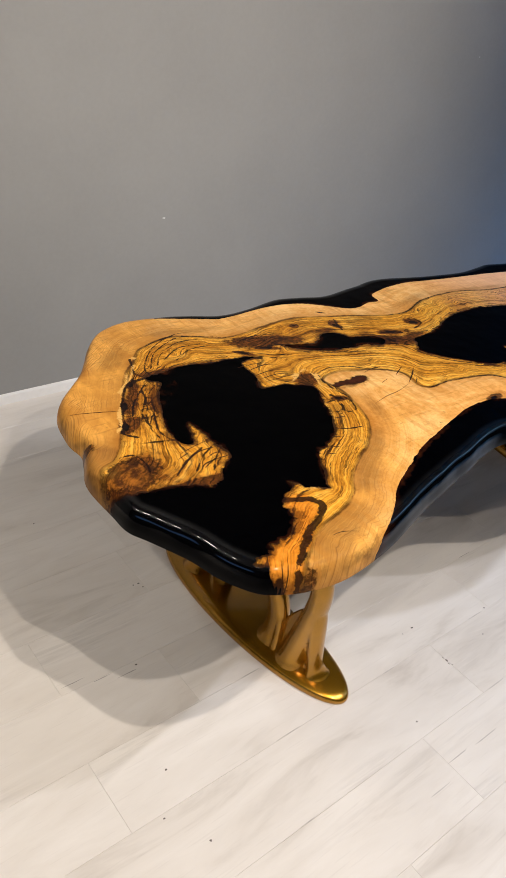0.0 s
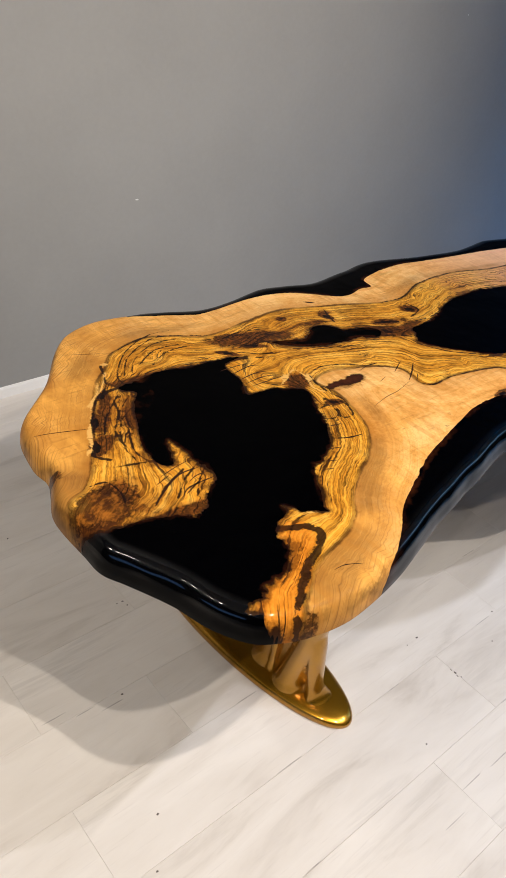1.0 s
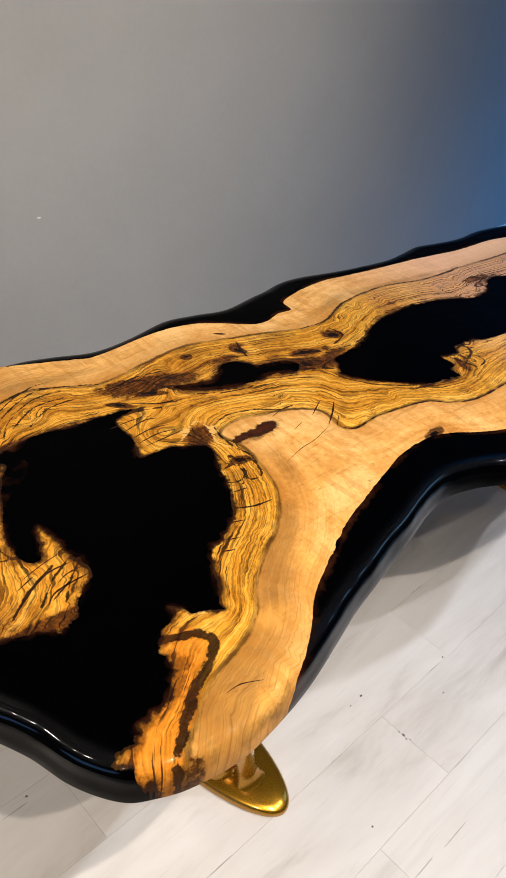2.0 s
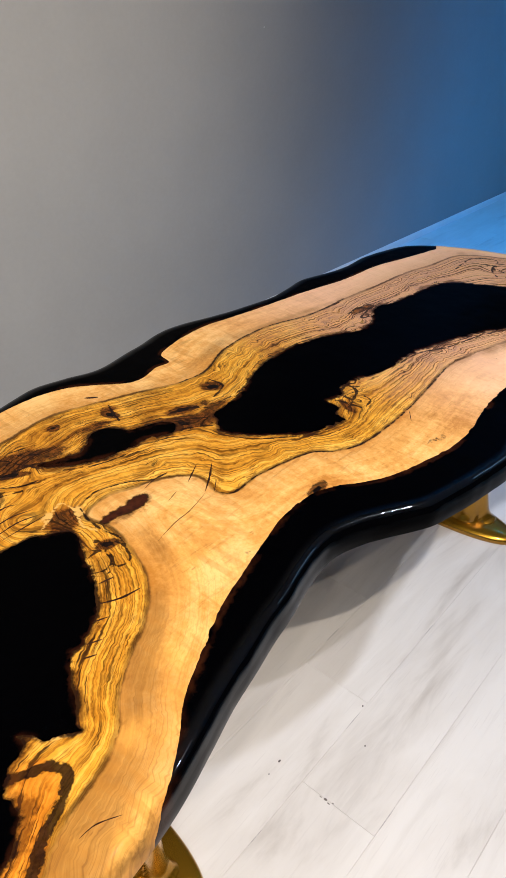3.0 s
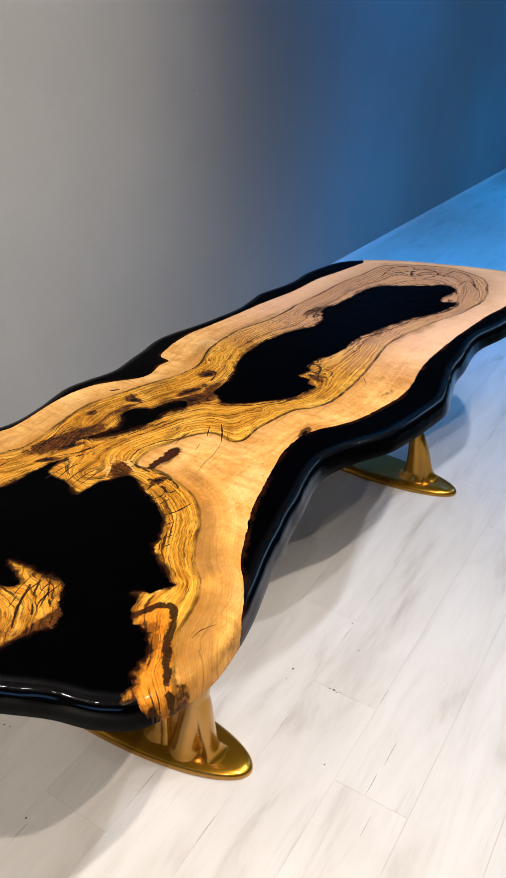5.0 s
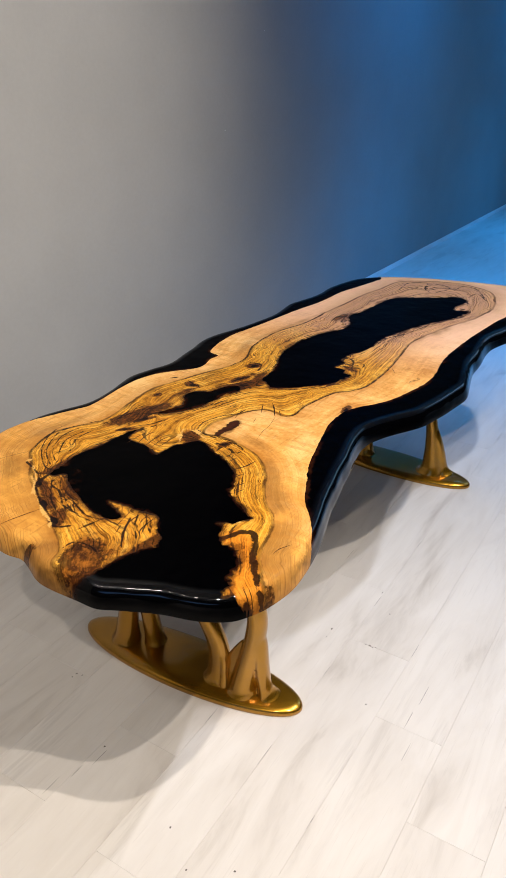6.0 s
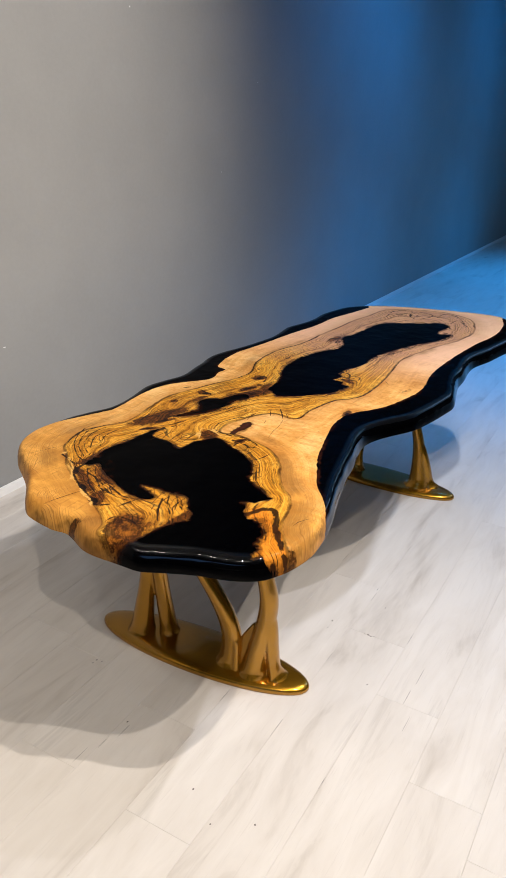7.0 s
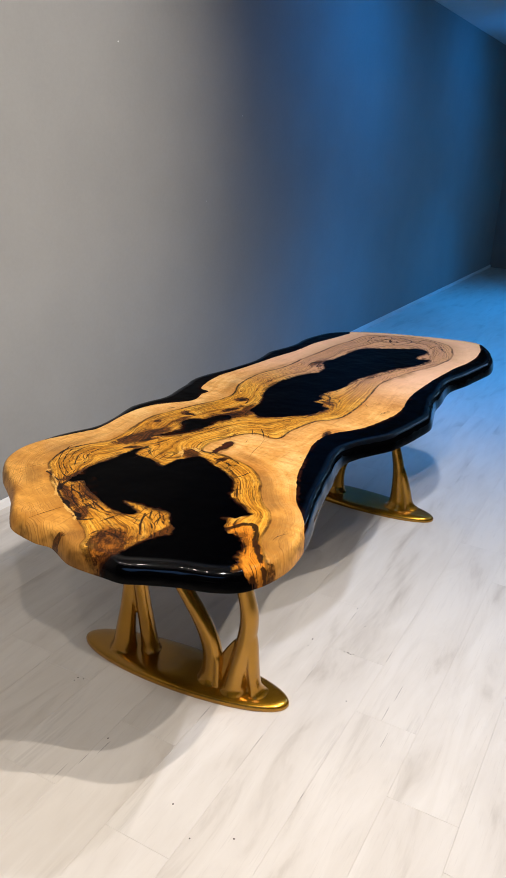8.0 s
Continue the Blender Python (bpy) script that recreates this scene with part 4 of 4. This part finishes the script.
def slab_part(name, chosen, material, values, label):
    """The chosen triangles of the plan as a closed piece of the slab: upper side, under side."""
    used, index = np.unique(triangles[chosen], return_inverse=True)
    tris = index.reshape(-1, 3)
    n = len(used)
    seam = depth[used] <= 0
    below = np.where(seam, np.arange(n), n + np.arange(n))
    verts = np.concatenate([np.column_stack([plan[used], upper[used]]), np.column_stack([plan[used], lower[used]])])
    sides = np.concatenate([tris[:, [0, 1]], tris[:, [1, 2]], tris[:, [2, 0]]])
    _, first, count = np.unique(np.sort(sides, axis=1), axis=0, return_index=True, return_counts=True)
    open_sides = sides[first[count == 1]]
    open_sides = open_sides[~(seam[open_sides].all(1))]
    walls = [tuple(dict.fromkeys((int(below[a]), int(below[b]), int(b), int(a)))) for a, b in open_sides]
    ob = mesh_object(name, verts.tolist(), tris.tolist() + below[tris[:, ::-1]].tolist() + walls, material, True)
    ob.data.normals_split_custom_set_from_vertices(np.concatenate([upper_normal[used], lower_normal[used]]).tolist())
    ob.data.materials.append(UNDERSIDE)
    inner = (depth[used][tris] > 0.045).all(1)
    ob.data.polygons.foreach_set("material_index", np.concatenate([np.zeros(len(tris)), inner, np.zeros(len(walls))]).astype(np.int32))
    for key, data in values.items():
        layer = ob.data.attributes.new(key, "FLOAT", "POINT")
        layer.data.foreach_set("value", np.tile(data[used], 2).astype(np.float32))
    return under(ob, table, label)


wood_values = {"ring": ring_at, "flow": flow, "rim": rim_at, "bark": bark_at, "vein": vein_at, "cream": cream_at, "burl": burl_at, "inset": depth, "grey": grey_at, "honey": honey_at}
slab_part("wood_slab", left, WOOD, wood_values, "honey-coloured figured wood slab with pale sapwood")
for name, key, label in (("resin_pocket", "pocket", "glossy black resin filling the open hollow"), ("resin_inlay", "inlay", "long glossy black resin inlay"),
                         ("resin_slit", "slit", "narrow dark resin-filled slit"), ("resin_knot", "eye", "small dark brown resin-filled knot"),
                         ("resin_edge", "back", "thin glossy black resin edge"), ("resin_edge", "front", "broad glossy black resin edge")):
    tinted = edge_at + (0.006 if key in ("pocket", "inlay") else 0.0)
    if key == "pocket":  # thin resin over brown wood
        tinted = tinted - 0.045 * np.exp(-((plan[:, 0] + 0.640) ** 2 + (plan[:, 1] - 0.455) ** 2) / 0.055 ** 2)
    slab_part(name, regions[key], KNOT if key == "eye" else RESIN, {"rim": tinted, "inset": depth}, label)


def crack(points, width):
    """A thin tapered dark split let into the wood."""
    line = curve_through(points, 0.004, False)
    n, verts = len(line), []
    for i, p in enumerate(line):
        along = (line[min(i + 1, n - 1)] - line[max(i - 1, 0)]).normalized()
        across = Vector((-along.y, along.x))
        half = width * 0.5 * (0.15 + math.sin(math.pi * (i + 0.3) / (n - 0.4)) * (0.8 + 0.5 * noise.noise(Vector((p.x * 160, p.y * 160, 1)))))
        for side in (-1, 1):
            q = p + across * half * side
            verts.append((q.x, q.y, TOP + 0.0004))
    ob = mesh_object("crack", verts, [(2 * i, 2 * i + 1, 2 * i + 3, 2 * i + 2) for i in range(n - 1)], DARK)
    return under(ob, table, "thin dark split in the wood")


CRACKS = [
    ([(-0.394, 0.129), (-0.362, 0.113), (-0.325, 0.106)], 0.0048), ([(-0.366, 0.163), (-0.338, 0.157)], 0.0035), ([(-0.427, 0.107), (-0.401, 0.097)], 0.0032), ([(-0.461, 0.080), (-0.438, 0.070)], 0.0032), ([(-0.484, 0.064), (-0.463, 0.054)], 0.003),
    ([(0.014, 0.255), (-0.022, 0.228), (-0.062, 0.203)], 0.0042), ([(-0.010, 0.275), (-0.064, 0.247)], 0.0028), ([(-0.019, 0.213), (-0.050, 0.190)], 0.0022), ([(-0.137, 0.293), (-0.099, 0.301), (-0.071, 0.299)], 0.0024),
    ([(-0.066, 0.199), (-0.124, 0.184), (-0.168, 0.180), (-0.225, 0.167)], 0.0017), ([(-0.102, 0.242), (-0.133, 0.233)], 0.0016), ([(-0.658, -0.139), (-0.633, -0.141), (-0.604, -0.156)], 0.0019),
    ([(0.485, 0.062), (0.449, 0.037)], 0.002), ([(0.002, 0.636), (0.027, 0.616)], 0.007), ([(-0.895, 0.432), (-0.859, 0.425), (-0.784, 0.400)], 0.002), ([(-0.698, 0.680), (-0.608, 0.640)], 0.0015)]
# splits that fan out from the pocket, and those in the tongue that reaches into it
FAN = [
    ([(-0.412, 0.428), (-0.356, 0.437), (-0.330, 0.428)], 0.0036), ([(-0.416, 0.400), (-0.364, 0.406), (-0.320, 0.396)], 0.0036), ([(-0.412, 0.381), (-0.361, 0.385), (-0.321, 0.375)], 0.0034), ([(-0.405, 0.366), (-0.342, 0.366), (-0.315, 0.366)], 0.0034),
    ([(-0.300, 0.470), (-0.278, 0.463), (-0.257, 0.460)], 0.0055), ([(-0.326, 0.519), (-0.305, 0.514), (-0.285, 0.502)], 0.0060), ([(-0.352, 0.512), (-0.300, 0.473), (-0.256, 0.452)], 0.0030), ([(-0.430, 0.452), (-0.380, 0.452), (-0.345, 0.447)], 0.0026),
    ([(-0.681, 0.194), (-0.726, 0.195), (-0.766, 0.176), (-0.812, 0.144)], 0.0055), ([(-0.671, 0.157), (-0.731, 0.155), (-0.756, 0.138)], 0.0036), ([(-0.693, 0.166), (-0.747, 0.142)], 0.0030), ([(-0.742, 0.203), (-0.776, 0.191)], 0.0024),
    ([(-0.680, 0.222), (-0.720, 0.216), (-0.760, 0.206)], 0.0022), ([(-0.668, 0.175), (-0.700, 0.176), (-0.722, 0.168)], 0.0026)]
for points, width in CRACKS + FAN:
    crack(points, width)


# -- gold bases ----------------------------------------------------------------
def plate_mesh():
    """A long lens-shaped foot plate with a rounded rim and a slightly domed top."""
    rings = [(0.985, 0.0), (1.0, 0.004), (1.0, 0.010), (0.985, 0.0155), (0.95, 0.0195), (0.86, 0.0235), (0.65, 0.0265), (0.35, 0.028)]
    n, verts, faces = 96, [], []
    for k, z in rings:
        for i in range(n):
            a = 2 * math.pi * i / n
            inset = (1 - k) * 0.106
            verts.append((math.cos(a) * (0.106 - inset), math.sin(a) * (0.387 - inset * 1.6), z))
    for r in range(len(rings) - 1):
        faces += [(r * n + i, r * n + (i + 1) % n, (r + 1) * n + (i + 1) % n, (r + 1) * n + i) for i in range(n)]
    faces.append(tuple((len(rings) - 1) * n + i for i in range(n)))
    faces.append(tuple(reversed(range(n))))
    return verts, faces


def strand(verts, faces, path, sides=20):
    """A tube along a path of (x, y, z, half width across x, half width across y)."""
    fine = []
    for i in range(len(path) - 1):
        a, b = Vector(path[i]), Vector(path[i + 1])
        before, after = Vector(path[max(i - 1, 0)]), Vector(path[min(i + 2, len(path) - 1)])
        for k in range(8):
            t = k / 8
            fine.append(0.5 * (2 * a + (b - before) * t + (2 * before - 5 * a + 4 * b - after) * t * t + (3 * a - before - 3 * b + after) * t ** 3))
    fine.append(Vector(path[-1]))
    start = len(verts)
    for i, p in enumerate(fine):
        along = (Vector(fine[min(i + 1, len(fine) - 1)][:3]) - Vector(fine[max(i - 1, 0)][:3])).normalized()
        side = Vector((0, 1, 0)).cross(along).normalized()
        out = along.cross(side).normalized()
        for s in range(sides):
            a = 2 * math.pi * s / sides
            q = Vector(p[:3]) + side * math.cos(a) * p[3] + out * math.sin(a) * p[4]
            verts.append((q.x, q.y, max(q.z, 0.012)))
    for i in range(len(fine) - 1):
        faces += [(start + i * sides + s, start + i * sides + (s + 1) % sides, start + (i + 1) * sides + (s + 1) % sides, start + (i + 1) * sides + s) for s in range(sides)]
    faces.append(tuple(start + s for s in reversed(range(sides))))
    faces.append(tuple(start + (len(fine) - 1) * sides + s for s in range(sides)))


# strands of each leg, from the foot up: x, y, z, half widths (plate centre at 0, 0)
FRONT_LEG = [
    [(0.0, -0.206, 0.012, 0.058, 0.058), (0.0, -0.208, 0.030, 0.048, 0.047), (0.0, -0.210, 0.06, 0.037, 0.038), (0.002, -0.222, 0.13, 0.032, 0.033), (0.002, -0.241, 0.22, 0.031, 0.031), (0.0, -0.250, 0.31, 0.030, 0.029), (-0.002, -0.232, 0.40, 0.028, 0.026), (-0.004, -0.195, 0.52, 0.034, 0.032), (-0.005, -0.160, 0.69, 0.055, 0.050)],
    [(0.020, -0.282, 0.012, 0.046, 0.036), (0.018, -0.276, 0.030, 0.034, 0.026), (0.014, -0.270, 0.06, 0.026, 0.020), (0.008, -0.264, 0.13, 0.025, 0.021), (0.003, -0.257, 0.22, 0.024, 0.023), (0.0, -0.250, 0.30, 0.014, 0.014)],
    [(0.0, -0.168, 0.012, 0.030, 0.046), (0.0, -0.170, 0.05, 0.016, 0.040), (0.0, -0.176, 0.09, 0.012, 0.034), (0.0, -0.180, 0.125, 0.010, 0.028), (0.0, -0.190, 0.155, 0.009, 0.022), (0.0, -0.206, 0.19, 0.008, 0.016), (0.0, -0.226, 0.225, 0.006, 0.010)],
]
MIDDLE_LEG = [
    [(0.0, -0.118, 0.012, 0.054, 0.056), (0.0, -0.120, 0.030, 0.042, 0.046), (0.0, -0.122, 0.06, 0.031, 0.038), (0.0, -0.124, 0.11, 0.027, 0.036), (-0.002, -0.116, 0.165, 0.026, 0.034), (-0.004, -0.096, 0.215, 0.026, 0.031), (-0.006, -0.068, 0.265, 0.026, 0.028), (-0.008, -0.030, 0.32, 0.026, 0.025), (-0.010, 0.030, 0.41, 0.027, 0.025), (-0.012, 0.085, 0.53, 0.034, 0.032), (-0.014, 0.105, 0.69, 0.055, 0.050)],
    [(-0.022, -0.152, 0.012, 0.020, 0.020), (-0.018, -0.150, 0.06, 0.011, 0.012), (-0.014, -0.144, 0.12, 0.010, 0.012), (-0.006, -0.116, 0.18, 0.006, 0.006)],
]
BACK_LEG = [
    [(-0.014, 0.226, 0.012, 0.056, 0.056), (-0.014, 0.224, 0.030, 0.046, 0.047), (-0.014, 0.220, 0.06, 0.037, 0.040), (-0.010, 0.214, 0.13, 0.030, 0.033), (-0.006, 0.206, 0.21, 0.026, 0.027), (-0.002, 0.198, 0.32, 0.025, 0.025), (0.0, 0.190, 0.50, 0.034, 0.034), (0.0, 0.185, 0.69, 0.055, 0.055)],
    [(0.022, 0.136, 0.012, 0.046, 0.042), (0.021, 0.138, 0.030, 0.038, 0.034), (0.020, 0.141, 0.06, 0.032, 0.029), (0.016, 0.149, 0.13, 0.028, 0.027), (0.010, 0.157, 0.21, 0.026, 0.025), (0.004, 0.167, 0.32, 0.026, 0.025), (0.0, 0.182, 0.50, 0.030, 0.028), (0.0, 0.185, 0.62, 0.030, 0.030)],
]
FAR_LEG = [
    [(0.014, 0.200, 0.012, 0.058, 0.066), (0.014, 0.204, 0.030, 0.047, 0.054), (0.012, 0.205, 0.06, 0.037, 0.044), (0.008, 0.198, 0.13, 0.031, 0.034), (0.002, 0.190, 0.20, 0.028, 0.030), (0.0, 0.178, 0.26, 0.026, 0.026), (0.0, 0.156, 0.34, 0.025, 0.023), (0.0, 0.130, 0.45, 0.030, 0.028), (0.0, 0.110, 0.69, 0.055, 0.050)],
    [(-0.012, 0.262, 0.012, 0.044, 0.044), (-0.010, 0.254, 0.030, 0.034, 0.034), (-0.008, 0.246, 0.06, 0.026, 0.025), (-0.004, 0.232, 0.13, 0.023, 0.020), (0.0, 0.210, 0.20, 0.020, 0.017), (0.0, 0.182, 0.27, 0.010, 0.010)],
]
plate_shape = plate_mesh()


def base(x, y, turn, plate_at, legs):
    """One gold base: a lens-shaped plate with flowing legs, their strands melted together."""
    root = new("pedestal")
    root.parent = table
    root.matrix_local = pose(x, y, 0, 0, 0, turn)
    plate = under(mesh_object("base_plate", *plate_shape, GOLD, True), root, "low domed satin gold foot plate")
    plate.matrix_local = plate_at
    for strands in legs:
        verts, faces = [], []
        for path in strands:
            strand(verts, faces, path)
        leg = under(mesh_object("leg", verts, faces, GOLD, True), root, "flowing satin gold leg of fused strands")
        melt = leg.modifiers.new("melt", "REMESH")
        melt.mode, melt.voxel_size, melt.use_smooth_shade = "VOXEL", 0.0035, True
        even = leg.modifiers.new("even", "SMOOTH")
        even.factor, even.iterations = 0.5, 4
    return root


base(-0.398, 0.300, 0, pose(0.012, 0.003, 0, 0, 0, 3.3), (FRONT_LEG, MIDDLE_LEG, BACK_LEG))
base(1.170, 0.285, 180, pose(0, 0, 0, 0, 0, -2.0), (FRONT_LEG, MIDDLE_LEG, FAR_LEG))

# -- wall and floor marks --------------------------------------------------------


def blot(name, x, y, z, w, h, material, upright, parent, seed):
    """A small irregular fleck, lying or upright."""
    r = random.Random(seed)
    ring = [(math.cos(a) * w / 2 * r.uniform(0.6, 1.1), math.sin(a) * h / 2 * r.uniform(0.6, 1.1)) for a in (k * math.pi / 5 for k in range(10))]
    verts = [(x + u, y, z + v) if upright else (x + u, y + v, z) for u, v in ring]
    ob = mesh_object(name, verts, [tuple(range(10))], material)
    return under(ob, parent)


wall = bpy.data.objects["wall_north"]
for i, (x, z, w, h) in enumerate([(0.153, 0.681, 0.016, 0.006), (1.92, 1.325, 0.007, 0.006), (2.322, 1.82, 0.007, 0.007), (1.105, 2.087, 0.011, 0.009)]):
    blot("filler_speck", x, WALL_Y - 0.0006, z, w, h, CHIP, True, wall, i)
for i, (x, y, w, h) in enumerate([(0.0, 0.0, 0.010, 0.006), (-0.043, -0.002, 0.005, 0.004), (-0.006, -0.139, 0.006, 0.012), (-0.010, -0.150, 0.004, 0.009), (-0.003, -0.158, 0.003, 0.006), (-0.008, -0.127, 0.003, 0.007), (-0.858, 0.014, 0.007, 0.006),
                                  (-0.925, -0.083, 0.006, 0.005), (-0.868, -0.180, 0.008, 0.006), (-0.616, 0.570, 0.006, 0.005), (-0.599, 0.569, 0.007, 0.006), (-0.595, 0.550, 0.006, 0.005),
                                  (-0.760, 0.313, 0.007, 0.006), (0.268, -0.067, 0.007, 0.005), (0.173, -0.134, 0.006, 0.005), (-0.240, -0.230, 0.006, 0.005), (-0.747, 0.966, 0.006, 0.005)]):
    blot("speck", x, y, 0.0006, w, h, SOOT, False, floor, 20 + i)
for x, y, w in ((-0.93, 0.347, 0.07), (-0.86, 0.322, 0.06), (-0.79, 0.300, 0.08), (-0.23, -0.357, 0.09), (-0.12, -0.362, 0.10), (-0.34, -0.392, 0.08),
                (-0.52, 0.128, 0.07), (-0.41, 0.1265, 0.05), (-0.55, -0.071, 0.09), (-0.18, -0.0725, 0.06), (0.21, -0.072, 0.08), (0.42, 0.128, 0.07), (-0.66, -0.270, 0.05), (0.05, -0.2715, 0.08), (0.62, -0.071, 0.06)):
    blot("scuff", x, y, 0.0006, w, 0.003, SCUFF, False, floor, int(1000 * (x + 2)))

# -- floor planks ------------------------------------------------------------------
LENGTH, WIDTH = 1.285, 0.199
SEAM_Y = 0.127
JOINTS = {-1: -1.0, -2: -0.005, -3: -0.265, -4: -0.535}


def plank_mesh(length):
    """A plank with its top edges eased."""
    e, g = 0.0007, 0.00012
    rings = [(g, -0.008), (g, -e), (g + e, 0.0)]
    verts = [(x, y, z) for k, z in rings for x, y in ((k, k), (length - k, k), (length - k, WIDTH - k), (k, WIDTH - k))]
    faces = [(r * 4 + i, r * 4 + (i + 1) % 4, r * 4 + 4 + (i + 1) % 4, r * 4 + 4 + i) for r in range(2) for i in range(4)] + [(8, 9, 10, 11)]
    me = bpy.data.meshes.new("plank")
    me.from_pydata(verts, [], faces)
    me.materials.append(LAMINATE)
    return me


planks = {}
rows = random.Random(5)
for row in range(-12, 8):
    y = SEAM_Y + row * WIDTH
    width = min(WIDTH, WALL_Y - y)
    start = JOINTS.get(row, rows.uniform(0, LENGTH))
    x = start - LENGTH * math.ceil((start + 4.2) / LENGTH)
    while x < FAR_X:
        a, b = max(x, -4.2), min(x + LENGTH, FAR_X)
        key = round(b - a, 3)
        if key not in planks:
            planks[key] = plank_mesh(b - a)
        ob = new("plank", planks[key])
        ob.location = (a, y, 0)
        ob.parent = floor
        x += LENGTH
